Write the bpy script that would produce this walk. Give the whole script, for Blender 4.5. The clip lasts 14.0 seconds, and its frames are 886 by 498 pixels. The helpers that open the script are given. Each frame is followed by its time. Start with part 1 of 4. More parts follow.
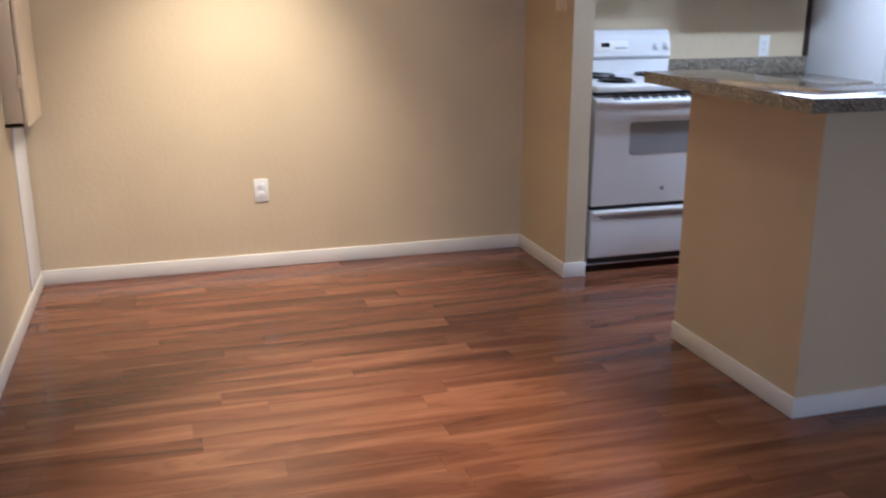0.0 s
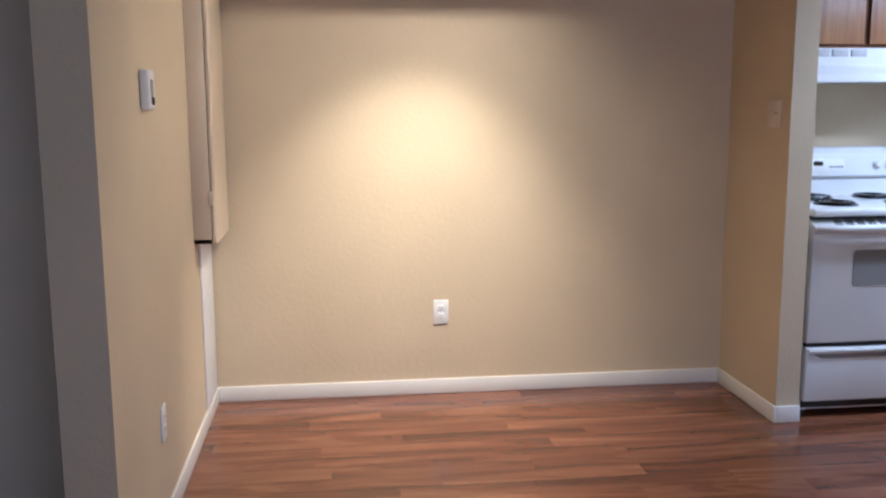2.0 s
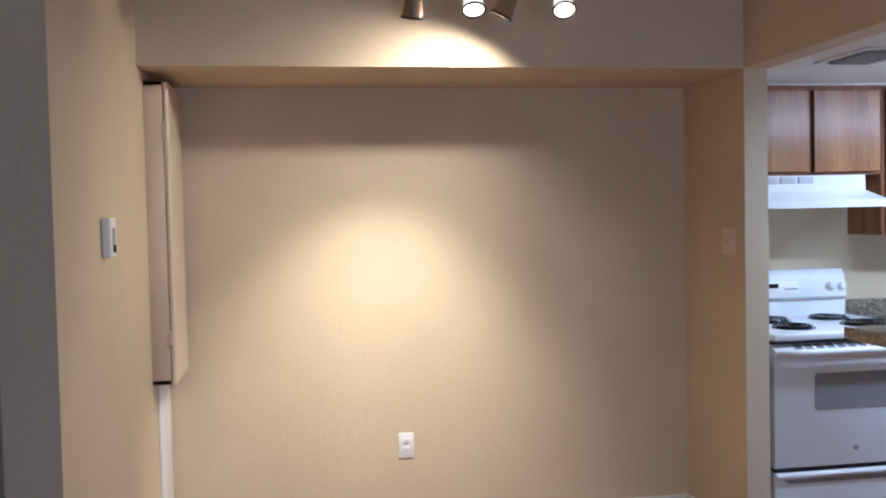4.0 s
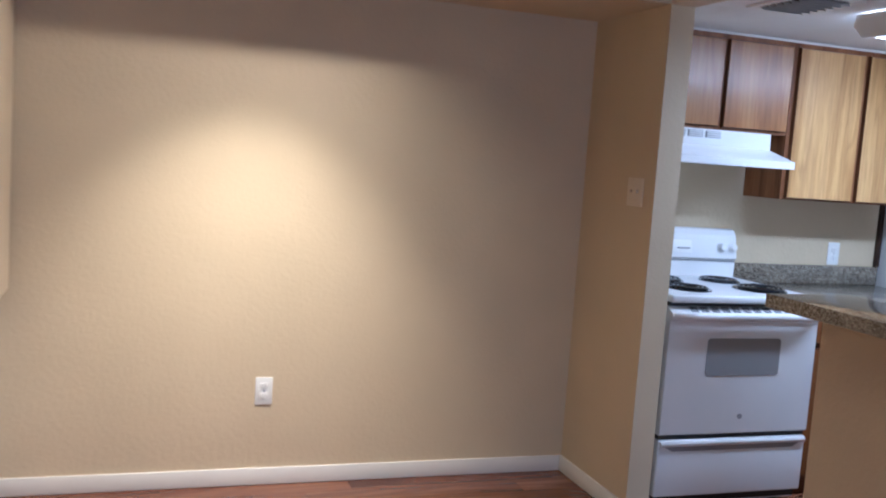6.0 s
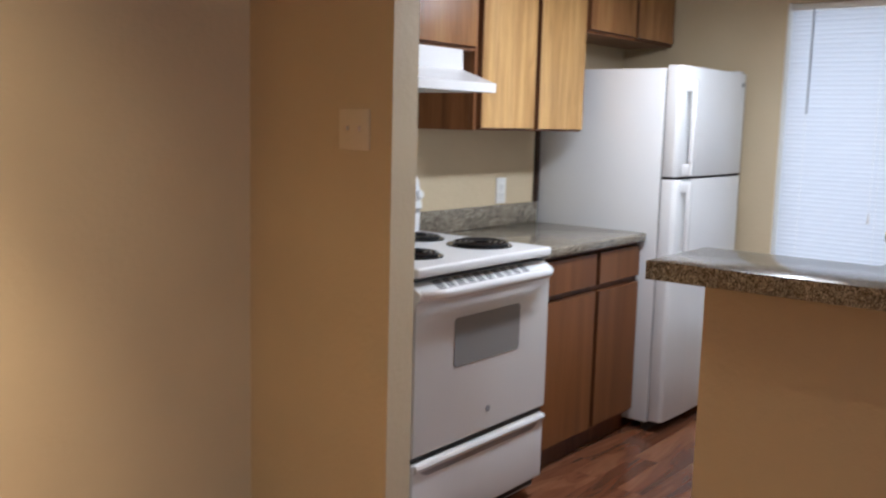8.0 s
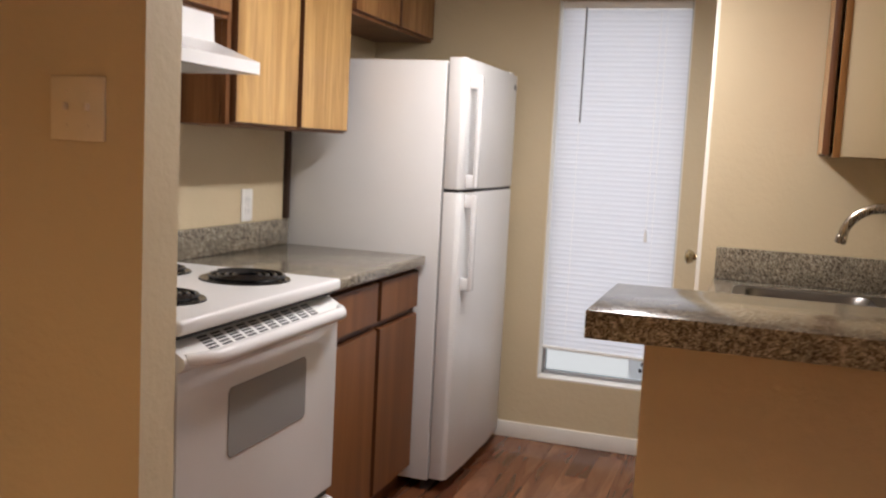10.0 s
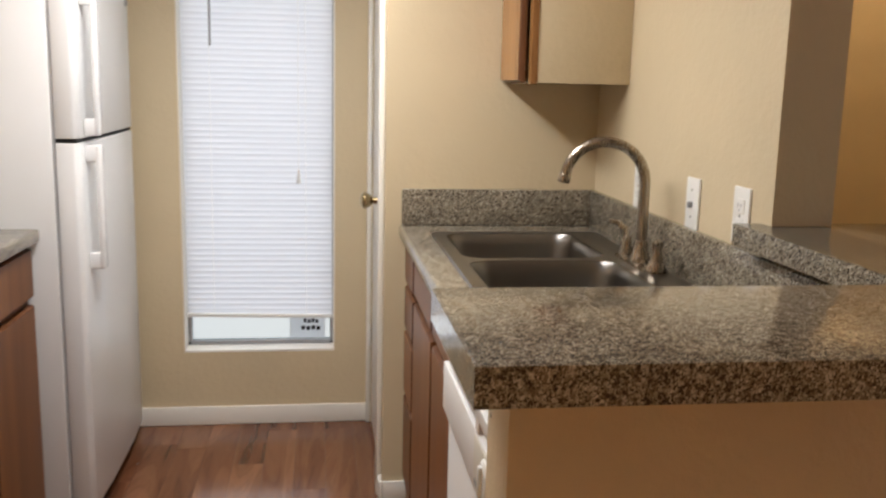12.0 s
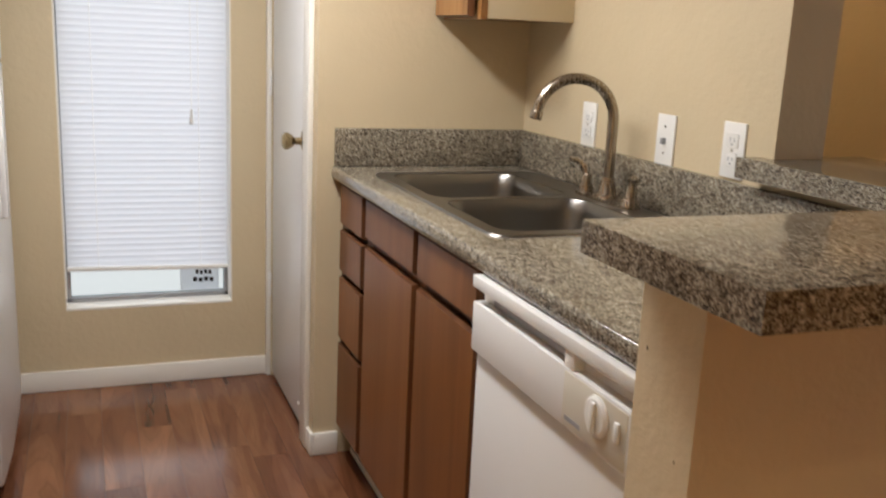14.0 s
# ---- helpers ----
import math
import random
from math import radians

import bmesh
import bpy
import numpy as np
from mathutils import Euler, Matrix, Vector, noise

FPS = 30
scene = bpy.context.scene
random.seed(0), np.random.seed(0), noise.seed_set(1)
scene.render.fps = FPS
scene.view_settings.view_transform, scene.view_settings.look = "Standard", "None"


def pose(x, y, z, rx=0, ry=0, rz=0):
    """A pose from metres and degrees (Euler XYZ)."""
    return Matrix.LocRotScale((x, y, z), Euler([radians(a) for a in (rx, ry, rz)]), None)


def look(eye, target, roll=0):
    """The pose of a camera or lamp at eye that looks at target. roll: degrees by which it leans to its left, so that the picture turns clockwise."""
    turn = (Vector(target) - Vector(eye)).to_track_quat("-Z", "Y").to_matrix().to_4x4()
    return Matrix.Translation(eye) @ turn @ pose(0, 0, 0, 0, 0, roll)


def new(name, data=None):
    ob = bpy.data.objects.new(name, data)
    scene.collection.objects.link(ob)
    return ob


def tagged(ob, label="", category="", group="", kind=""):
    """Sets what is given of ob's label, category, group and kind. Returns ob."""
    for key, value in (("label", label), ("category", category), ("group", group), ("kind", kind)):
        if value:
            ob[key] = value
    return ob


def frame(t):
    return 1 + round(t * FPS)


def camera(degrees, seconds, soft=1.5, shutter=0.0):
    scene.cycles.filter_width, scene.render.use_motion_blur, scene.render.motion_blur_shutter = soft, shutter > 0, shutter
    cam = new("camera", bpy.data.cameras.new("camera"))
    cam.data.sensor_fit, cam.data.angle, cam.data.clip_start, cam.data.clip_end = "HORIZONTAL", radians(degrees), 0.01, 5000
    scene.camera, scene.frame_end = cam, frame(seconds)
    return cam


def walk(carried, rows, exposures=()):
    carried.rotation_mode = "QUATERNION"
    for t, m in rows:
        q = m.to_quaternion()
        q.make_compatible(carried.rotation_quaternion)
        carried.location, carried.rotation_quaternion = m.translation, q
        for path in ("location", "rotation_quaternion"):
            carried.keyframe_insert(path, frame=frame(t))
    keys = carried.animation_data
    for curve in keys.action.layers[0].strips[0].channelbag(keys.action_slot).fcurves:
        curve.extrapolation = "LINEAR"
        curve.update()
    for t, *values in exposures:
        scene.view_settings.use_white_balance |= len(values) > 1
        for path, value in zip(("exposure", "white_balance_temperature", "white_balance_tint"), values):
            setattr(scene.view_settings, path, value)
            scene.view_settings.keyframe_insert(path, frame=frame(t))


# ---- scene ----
cam = camera(51.5, 14.0, soft=2.0, shutter=0.5)
PATH = [
    (0, (-1.771, -4.484, 1.346), (-1.221, -2.639, 0.804), 0.0),
    (0.5, (-1.814, -4.344, 1.327), (-1.348, -2.46, 0.845), 1.1),
    (1, (-1.882, -4.247, 1.347), (-1.58, -2.315, 0.928), 0.6),
    (1.5, (-1.843, -4.2, 1.352), (-1.59, -2.254, 0.969), 0.2),
    (2, (-1.835, -4.163, 1.363), (-1.608, -2.201, 1.05), -0.3),
    (2.5, (-1.823, -4.134, 1.374), (-1.624, -2.16, 1.125), -0.0),
    (3, (-1.829, -4.123, 1.432), (-1.62, -2.145, 1.219), -0.6),
    (3.5, (-1.822, -4.167, 1.447), (-1.568, -2.185, 1.363), -0.5),
    (3.6, (-1.84, -4.163, 1.463), (-1.573, -2.182, 1.389), -0.8),
    (5.8, (-1.877, -3.803, 1.392), (-1.27, -1.903, 1.249), 3.9),
    (6, (-1.895, -3.681, 1.407), (-1.252, -1.798, 1.203), 4.0),
    (6.5, (-1.908, -3.354, 1.381), (-1.014, -1.572, 1.23), -0.3),
    (7, (-1.895, -2.935, 1.348), (-0.715, -1.33, 1.172), 0.4),
    (7.5, (-1.88, -2.603, 1.348), (-0.568, -1.106, 1.149), 0.9),
    (8, (-1.858, -2.253, 1.338), (-0.308, -1.02, 1.065), 1.5),
    (8.2, (-1.806, -2.157, 1.321), (-0.201, -0.985, 1.095), 1.4),
    (10.3, (-1.212, -1.457, 1.271), (0.692, -0.911, 0.988), 2.8),
    (10.5, (-1.108, -1.358, 1.306), (0.8, -0.864, 0.966), 2.4),
    (11, (-0.949, -1.289, 1.312), (1.014, -1.065, 1.004), 0.5),
    (11.5, (-0.866, -1.266, 1.306), (1.102, -1.287, 0.949), -0.1),
    (12, (-0.839, -1.246, 1.304), (1.111, -1.515, 0.95), 1.3),
    (12.5, (-0.74, -1.193, 1.307), (1.208, -1.526, 0.998), 2.3),
    (13, (-0.615, -1.094, 1.295), (1.307, -1.542, 0.971), 3.7),
    (13.5, (-0.617, -0.926, 1.28), (1.244, -1.55, 0.897), 1.3),
    (14, (-0.674, -0.847, 1.256), (1.142, -1.557, 0.809), 2.7),
]
walk(cam, [(t, look(eye, target, roll)) for t, eye, target, roll in PATH],
     exposures=((0, 0.02, 4840, 14), (1.0, -0.02, 4750, 16), (1.5, 0.16, 4680, 15), (3.5, 0.10, 4600, 13), (6.0, -0.02, 4540, 14), (6.7, -0.17, 4500, 14), (7.5, -0.27, 4800, 11), (8.2, 0.0, 6080, 15), (10.3, -0.13, 6850, 19), (11.5, 0.02, 6780, 15), (14, 0.03, 6720, 14)))


# ---- light ----
world = bpy.data.worlds.new("world")
scene.world = world
world.use_nodes = True
wn = world.node_tree
sky = wn.nodes.new("ShaderNodeTexSky")
sky.sky_type, sky.sun_disc, sky.sun_elevation, sky.sun_rotation = "NISHITA", False, radians(40), radians(200)
wn.nodes["Background"].inputs["Strength"].default_value = 0.06
wn.links.new(sky.outputs["Color"], wn.nodes["Background"].inputs["Color"])


def lamp(name, kind, m, watts, color, **more):
    data = bpy.data.lights.new(name, kind)
    data.energy, data.color = watts, color
    if kind == "AREA":
        data.shape, data.size, data.size_y = "RECTANGLE", more["size"], more["size_y"]
    else:
        data.shadow_soft_size = more["soft"]
    if kind == "SPOT":
        data.spot_size, data.spot_blend = radians(more["angle"]), more["blend"]
    ob = new(name, data)
    ob.matrix_world = m
    return ob


WARM, COOL, DAY = (1.0, 0.755, 0.455), (0.905, 0.965, 1.0), (0.88, 0.92, 1.0)
# kitchen fluorescent, four track heads, daylight in the two windows
lamp("kitchen_tube_light", "AREA", pose(1.17, -1.04, 1.925), 18.5, COOL, size=1.08, size_y=0.10)
HEADS = (((-1.40, -0.85, 2.215), (-1.52, -0.20, 0.24), 75, 205),
         ((-1.20, -0.93, 2.215), (-1.26, -2.05, 0.0), 52, 380),
         ((-1.06, -0.87, 2.215), (-2.40, -0.40, -0.40), 160, 60),
         ((-0.87, -0.93, 2.215), (-1.05, -2.40, 0.0), 92, 26))
for (at, aim, angle, watts) in HEADS:
    eye = Vector(at) + (Vector(aim) - Vector(at)).normalized() * 0.065
    lamp("track_spot", "SPOT", look(eye, aim), watts, WARM, soft=0.018, angle=angle, blend=1.0)
# warm lamp out of view, added to light the wall past the bar
lamp("hall_unseen_light", "POINT", pose(2.30, -2.68, 2.28), 13, WARM, soft=0.05)
lamp("kitchen_window_light", "AREA", pose(2.648, -1.03, 1.12, 0, 90, 0), 1.7, DAY, size=1.6, size_y=0.52)
lamp("living_window_light", "AREA", pose(-0.9, -6.47, 1.25, 90, 0, 0), 29, DAY, size=1.8, size_y=1.6)


# ---- materials ----
def material(name, color=(0.8, 0.8, 0.8), rough=0.5, metal=0.0):
    m = bpy.data.materials.new(name)
    m.use_nodes = True
    b = m.node_tree.nodes["Principled BSDF"]
    b.inputs["Base Color"].default_value = (*color, 1)
    b.inputs["Roughness"].default_value, b.inputs["Metallic"].default_value = rough, metal
    return m, m.node_tree, b


def node(nt, kind, **inputs):
    n = nt.nodes.new(kind)
    for key, value in inputs.items():
        n.inputs[key.replace("_", " ")].default_value = value
    return n


def coords(nt, scale=(1, 1, 1), space="Object"):
    tc, mp = nt.nodes.new("ShaderNodeTexCoord"), nt.nodes.new("ShaderNodeMapping")
    mp.inputs["Scale"].default_value = scale
    nt.links.new(tc.outputs[space], mp.inputs["Vector"])
    return mp.outputs["Vector"]


def ramp(nt, fac, stops):
    r = nt.nodes.new("ShaderNodeValToRGB")
    els = r.color_ramp.elements
    while len(els) < len(stops):
        els.new(0.5)
    for el, (p, c) in zip(els, stops):
        el.position, el.color = p, (*c, 1)
    nt.links.new(fac, r.inputs["Fac"])
    return r.outputs["Color"]


def bump(nt, b, height, strength, distance):
    n = node(nt, "ShaderNodeBump", Strength=strength, Distance=distance)
    nt.links.new(height, n.inputs["Height"])
    nt.links.new(n.outputs["Normal"], b.inputs["Normal"])


def mixed(nt, a, b_, fac, mode="MIX"):
    n = nt.nodes.new("ShaderNodeMix")
    n.data_type, n.blend_type = "RGBA", mode
    for sock, v in ((n.inputs[0], fac), (n.inputs[6], a), (n.inputs[7], b_)):
        if isinstance(v, bpy.types.NodeSocket):
            nt.links.new(v, sock)
        else:
            sock.default_value = v if isinstance(v, float) else (*v, 1)
    return n.outputs[2]


def painted(name, color, rough, relief, grain=90.0, worn=0.06):
    """Rolled or sprayed paint: faint mottling and an orange-peel relief."""
    m, nt, b = material(name, color, rough)
    v = coords(nt)
    big, small = node(nt, "ShaderNodeTexNoise", Scale=1.7, Detail=4.0), node(nt, "ShaderNodeTexNoise", Scale=grain, Detail=3.0, Roughness=0.6)
    for n in (big, small):
        nt.links.new(v, n.inputs["Vector"])
    dark = tuple(c * (1 - worn) for c in color)
    light = tuple(min(1, c * (1 + worn)) for c in color)
    nt.links.new(ramp(nt, big.outputs["Fac"], ((0.3, dark), (0.7, light))), b.inputs["Base Color"])
    bump(nt, b, small.outputs["Fac"], relief, 0.004)
    return m


def wood(name, dark, mid, light, axis, rough, spread=14.0, streaky=0.55, vary=(0.72, 1.16), stretch=0.06, figure=0.0, looped=0.6, shine=0.0):
    """Grain runs along the axis (0 x, 1 y, 2 z), different on each piece."""
    m, nt, b = material(name, mid, rough)
    scale = [spread, spread, spread]
    scale[axis] = spread * stretch
    tc, info = nt.nodes.new("ShaderNodeTexCoord"), nt.nodes.new("ShaderNodeObjectInfo")
    geo = nt.nodes.new("ShaderNodeNewGeometry")
    both = node(nt, "ShaderNodeMath")
    nt.links.new(info.outputs["Random"], both.inputs[0])
    nt.links.new(geo.outputs["Random Per Island"], both.inputs[1])
    shift = node(nt, "ShaderNodeVectorMath")
    shift.operation = "MULTIPLY_ADD"
    shift.inputs[1].default_value = (37, 53, 71)
    nt.links.new(both.outputs[0], shift.inputs[0])
    nt.links.new(tc.outputs["Object"], shift.inputs[2])
    mp = node(nt, "ShaderNodeMapping", Scale=scale)
    nt.links.new(shift.outputs[0], mp.inputs["Vector"])
    broad = node(nt, "ShaderNodeTexNoise", Scale=0.9, Detail=3.0, Distortion=1.2)
    fine = node(nt, "ShaderNodeTexNoise", Scale=7.0, Detail=5.0, Roughness=0.65)
    for n in (broad, fine):
        nt.links.new(mp.outputs["Vector"], n.inputs["Vector"])
    rings = node(nt, "ShaderNodeMath")
    rings.operation = "PINGPONG"
    rings.inputs[1].default_value = 0.5
    many = node(nt, "ShaderNodeMath")
    many.operation = "MULTIPLY"
    many.inputs[1].default_value = figure
    nt.links.new(broad.outputs["Fac"], many.inputs[0])
    nt.links.new(many.outputs[0], rings.inputs[0])
    loops = ramp(nt, rings.outputs[0], ((0.02, (0.70, 0.66, 0.64)), (0.20, (1, 1, 1))))
    body = ramp(nt, broad.outputs["Fac"], ((0.30, dark), (0.48, mid), (0.70, light)))
    streak = ramp(nt, fine.outputs["Fac"], ((0.35, (0.62, 0.58, 0.55)), (0.6, (1, 1, 1))))
    col = mixed(nt, mixed(nt, body, loops, looped if figure > 0 else 0.0, "MULTIPLY"), streak, streaky, "MULTIPLY")
    frac = node(nt, "ShaderNodeMath")
    frac.operation = "FRACT"
    nt.links.new(both.outputs[0], frac.inputs[0])
    tone = ramp(nt, frac.outputs[0], ((0.0, (vary[0],) * 3), (1.0, (vary[1],) * 3)))
    nt.links.new(mixed(nt, col, tone, 1.0, "MULTIPLY"), b.inputs["Base Color"])
    bump(nt, b, fine.outputs["Fac"], 0.08, 0.002)
    b.inputs["Specular IOR Level"].default_value = shine or (0.45 if rough < 0.3 else 0.22)
    return m


def speckled(name):
    """Granite-look laminate: dark, brown, tan and pale grains a few millimetres across, in drifts."""
    m, nt, b = material(name, (0.3, 0.27, 0.22), 0.14)
    v = coords(nt)
    warp = node(nt, "ShaderNodeTexNoise", Scale=320.0, Detail=2.0)
    nt.links.new(v, warp.inputs["Vector"])
    push = node(nt, "ShaderNodeVectorMath")
    push.operation = "MULTIPLY_ADD"
    push.inputs[1].default_value = (0.006, 0.006, 0.006)
    nt.links.new(warp.outputs["Color"], push.inputs[0])
    nt.links.new(v, push.inputs[2])
    grain, fleck = node(nt, "ShaderNodeTexVoronoi", Scale=430.0), node(nt, "ShaderNodeTexVoronoi", Scale=620.0)
    drift, cloud = node(nt, "ShaderNodeTexNoise", Scale=95.0, Detail=4.0), node(nt, "ShaderNodeTexNoise", Scale=9.0, Detail=4.0)
    for n in (grain, fleck):
        nt.links.new(push.outputs[0], n.inputs["Vector"])
    for n in (drift, cloud):
        nt.links.new(v, n.inputs["Vector"])
    pick = node(nt, "ShaderNodeMath")
    pick.operation = "MULTIPLY_ADD"
    pick.inputs[1].default_value = 0.75
    nt.links.new(drift.outputs["Fac"], pick.inputs[0])
    cell = nt.nodes.new("ShaderNodeSeparateColor")
    nt.links.new(grain.outputs["Color"], cell.inputs[0])
    half = node(nt, "ShaderNodeMath")
    half.operation = "MULTIPLY"
    half.inputs[1].default_value = 0.62
    nt.links.new(cell.outputs[0], half.inputs[0])
    nt.links.new(half.outputs[0], pick.inputs[2])
    base = ramp(nt, pick.outputs[0], ((0.46, (0.048, 0.037, 0.027)), (0.54, (0.112, 0.089, 0.063)), (0.66, (0.190, 0.160, 0.116)), (0.80, (0.275, 0.243, 0.188)), (0.95, (0.42, 0.39, 0.325))))
    cell2 = nt.nodes.new("ShaderNodeSeparateColor")
    nt.links.new(fleck.outputs["Color"], cell2.inputs[0])
    spots = ramp(nt, cell2.outputs[1], ((0.13, (0.25, 0.21, 0.18)), (0.19, (1, 1, 1)), (0.86, (1, 1, 1)), (0.92, (1.45, 1.42, 1.36))))
    tint = ramp(nt, cloud.outputs["Fac"], ((0.35, (0.86, 0.85, 0.83)), (0.65, (1.10, 1.08, 1.05))))
    col = mixed(nt, mixed(nt, base, spots, 0.8, "MULTIPLY"), tint, 1.0, "MULTIPLY")
    nt.links.new(col, b.inputs["Base Color"])
    bump(nt, b, drift.outputs["Fac"], 0.05, 0.001)
    return m


def enamel(name, color, rough):
    m, nt, b = material(name, color, rough)
    n = node(nt, "ShaderNodeTexNoise", Scale=3.0, Detail=5.0)
    nt.links.new(coords(nt), n.inputs["Vector"])
    nt.links.new(ramp(nt, n.outputs["Fac"], ((0.3, tuple(c * 0.95 for c in color)), (0.7, color))), b.inputs["Base Color"])
    peel = node(nt, "ShaderNodeTexNoise", Scale=260.0, Detail=1.0)
    nt.links.new(coords(nt), peel.inputs["Vector"])
    bump(nt, b, peel.outputs["Fac"], 0.05, 0.001)
    return m


def brushed(name, color, rough, axis=0):
    m, nt, b = material(name, color, rough, 1.0)
    scale = [260.0] * 3
    scale[axis] = 6.0
    n = node(nt, "ShaderNodeTexNoise", Scale=1.0, Detail=3.0)
    nt.links.new(coords(nt, scale), n.inputs["Vector"])
    r = node(nt, "ShaderNodeMapRange", To_Min=rough * 0.8, To_Max=rough * 1.35)
    nt.links.new(n.outputs["Fac"], r.inputs["Value"])
    nt.links.new(r.outputs["Result"], b.inputs["Roughness"])
    bump(nt, b, n.outputs["Fac"], 0.04, 0.001)
    return m


def glowing(name, color, strength):
    m, nt, b = material(name, color, 0.4)
    b.inputs["Emission Color"].default_value, b.inputs["Emission Strength"].default_value = (*color, 1), strength
    return m


WALL = painted("wall_paint", (0.595, 0.488, 0.318), 0.6, 0.44, 46.0)
CEIL = painted("ceiling_paint", (0.78, 0.76, 0.72), 0.8, 0.6, 60.0)
TRIM = painted("trim_paint", (0.80, 0.77, 0.70), 0.38, 0.08, 40.0, 0.04)
DOORWHITE = painted("door_paint", (0.80, 0.79, 0.76), 0.35, 0.08, 50.0, 0.03)
CABPAINT = painted("cabinet_paint", (0.66, 0.55, 0.39), 0.5, 0.15)
FLOORWOOD = wood("floor_planks", (0.098, 0.0345, 0.0165), (0.177, 0.066, 0.031), (0.285, 0.122, 0.058), 0, 0.165, 8.0, 0.26, (0.87, 1.11), 0.12, 10.0, 0.50, 0.55)
SUBFLOOR = material("joint_dark", (0.062, 0.025, 0.013), 0.6)[0]
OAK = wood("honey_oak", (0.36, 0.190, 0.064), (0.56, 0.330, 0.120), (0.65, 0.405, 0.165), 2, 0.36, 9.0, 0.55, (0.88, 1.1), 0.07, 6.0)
# browner than the oak; over hood and fridge part of that is painted shade
WALNUT = wood("brown_and_shaded_wood", (0.20, 0.086, 0.030), (0.32, 0.150, 0.052), (0.38, 0.19, 0.070), 2, 0.25, 9.0, 0.5, (0.92, 1.08), 0.07, 4.0)
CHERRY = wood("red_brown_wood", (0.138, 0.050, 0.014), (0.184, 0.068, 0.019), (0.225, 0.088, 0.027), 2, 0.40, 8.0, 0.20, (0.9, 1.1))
# frame stain that also paints the shade between doors
STAIN_SHADE = wood("dark_stain_and_gap_shade", (0.08, 0.028, 0.011), (0.125, 0.047, 0.018), (0.17, 0.07, 0.028), 2, 0.42, 12.0)
FRAME = wood("mid_stained_frame", (0.150, 0.058, 0.022), (0.225, 0.092, 0.035), (0.290, 0.125, 0.050), 2, 0.40, 12.0)
STRIP = wood("dark_brown_strip", (0.022, 0.012, 0.008), (0.032, 0.018, 0.012), (0.045, 0.026, 0.018), 2, 0.45)
CHIP = material("bare_plaster_chip", (0.12, 0.09, 0.06), 0.9)[0]
GRANITE = speckled("speckled_laminate")
WHITE = enamel("white_enamel", (0.80, 0.80, 0.79), 0.22)
FRIDGE = enamel("fridge_white", (0.76, 0.76, 0.75), 0.36)
ALMOND = enamel("off_white_plastic", (0.75, 0.735, 0.705), 0.4)
PLATE = enamel("white_plastic", (0.82, 0.81, 0.77), 0.35)
IVORY = enamel("ivory_plastic", (0.72, 0.63, 0.48), 0.4)
BLACK = material("black_enamel", (0.012, 0.012, 0.013), 0.16)[0]
# rubber feet, and black strips painting the shade in appliance slots
GAP = material("black_rubber_and_gap_shade", (0.02, 0.02, 0.02), 0.7)[0]
SMOKE = material("grey_oven_glass", (0.27, 0.265, 0.26), 0.14)[0]
SEAL = material("grey_seal", (0.38, 0.38, 0.38), 0.7)[0]
DIALTAN = enamel("beige_plastic", (0.62, 0.575, 0.475), 0.4)
VENT = material("vent_shadow_grey", (0.05, 0.05, 0.052), 0.6)[0]
GREY = material("grey_print_and_shade", (0.30, 0.30, 0.31), 0.5)[0]
STEEL = brushed("sink_steel", (0.215, 0.203, 0.186), 0.29)
NICKEL = brushed("brushed_nickel", (0.36, 0.31, 0.25), 0.25, 2)
CHROME = material("chrome", (0.75, 0.75, 0.75), 0.12, 1.0)[0]
BRASS = material("worn_brass", (0.42, 0.33, 0.19), 0.22, 1.0)[0]
ALUMINIUM = brushed("window_aluminium", (0.42, 0.43, 0.45), 0.4, 1)
BRONZE = material("dark_bronze", (0.05, 0.035, 0.025), 0.4, 0.6)[0]
DIFFUSER = glowing("lamp_diffuser", (1.0, 0.98, 0.95), 6.5)
BULB = glowing("warm_bulb", (1.0, 0.86, 0.62), 14.0)
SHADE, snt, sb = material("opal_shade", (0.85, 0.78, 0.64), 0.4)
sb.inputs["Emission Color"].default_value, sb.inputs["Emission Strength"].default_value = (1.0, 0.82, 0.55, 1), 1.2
# unlit brown for the backs of heads that face the wall
AMBER = enamel("brown_unlit_shade", (0.26, 0.165, 0.070), 0.25)
OUTSIDE = glowing("daylight_haze", (0.74, 0.83, 0.86), 0.8)

GLASS, gnt, gb = material("window_glass", (1, 1, 1), 0.02)
gb.inputs["Transmission Weight"].default_value, gb.inputs["IOR"].default_value = 1.0, 1.1

SLAT, bnt, bb_ = material("blind_slat", (0.84, 0.85, 0.87), 0.5)
tl = node(bnt, "ShaderNodeBsdfTranslucent", Color=(0.84, 0.87, 0.92, 1))
ms = node(bnt, "ShaderNodeMixShader", Fac=0.5)
bnt.links.new(bb_.outputs[0], ms.inputs[1])
bnt.links.new(tl.outputs[0], ms.inputs[2])
bnt.links.new(ms.outputs[0], bnt.nodes["Material Output"].inputs["Surface"])


FILM, fnt, fb = material("sticker_film", (0.86, 0.88, 0.90), 0.5)
ft = node(fnt, "ShaderNodeBsdfTranslucent", Color=(0.95, 0.97, 1.0, 1))
fm = node(fnt, "ShaderNodeMixShader", Fac=0.85)
fnt.links.new(fb.outputs[0], fm.inputs[1])
fnt.links.new(ft.outputs[0], fm.inputs[2])
fnt.links.new(fm.outputs[0], fnt.nodes["Material Output"].inputs["Surface"])


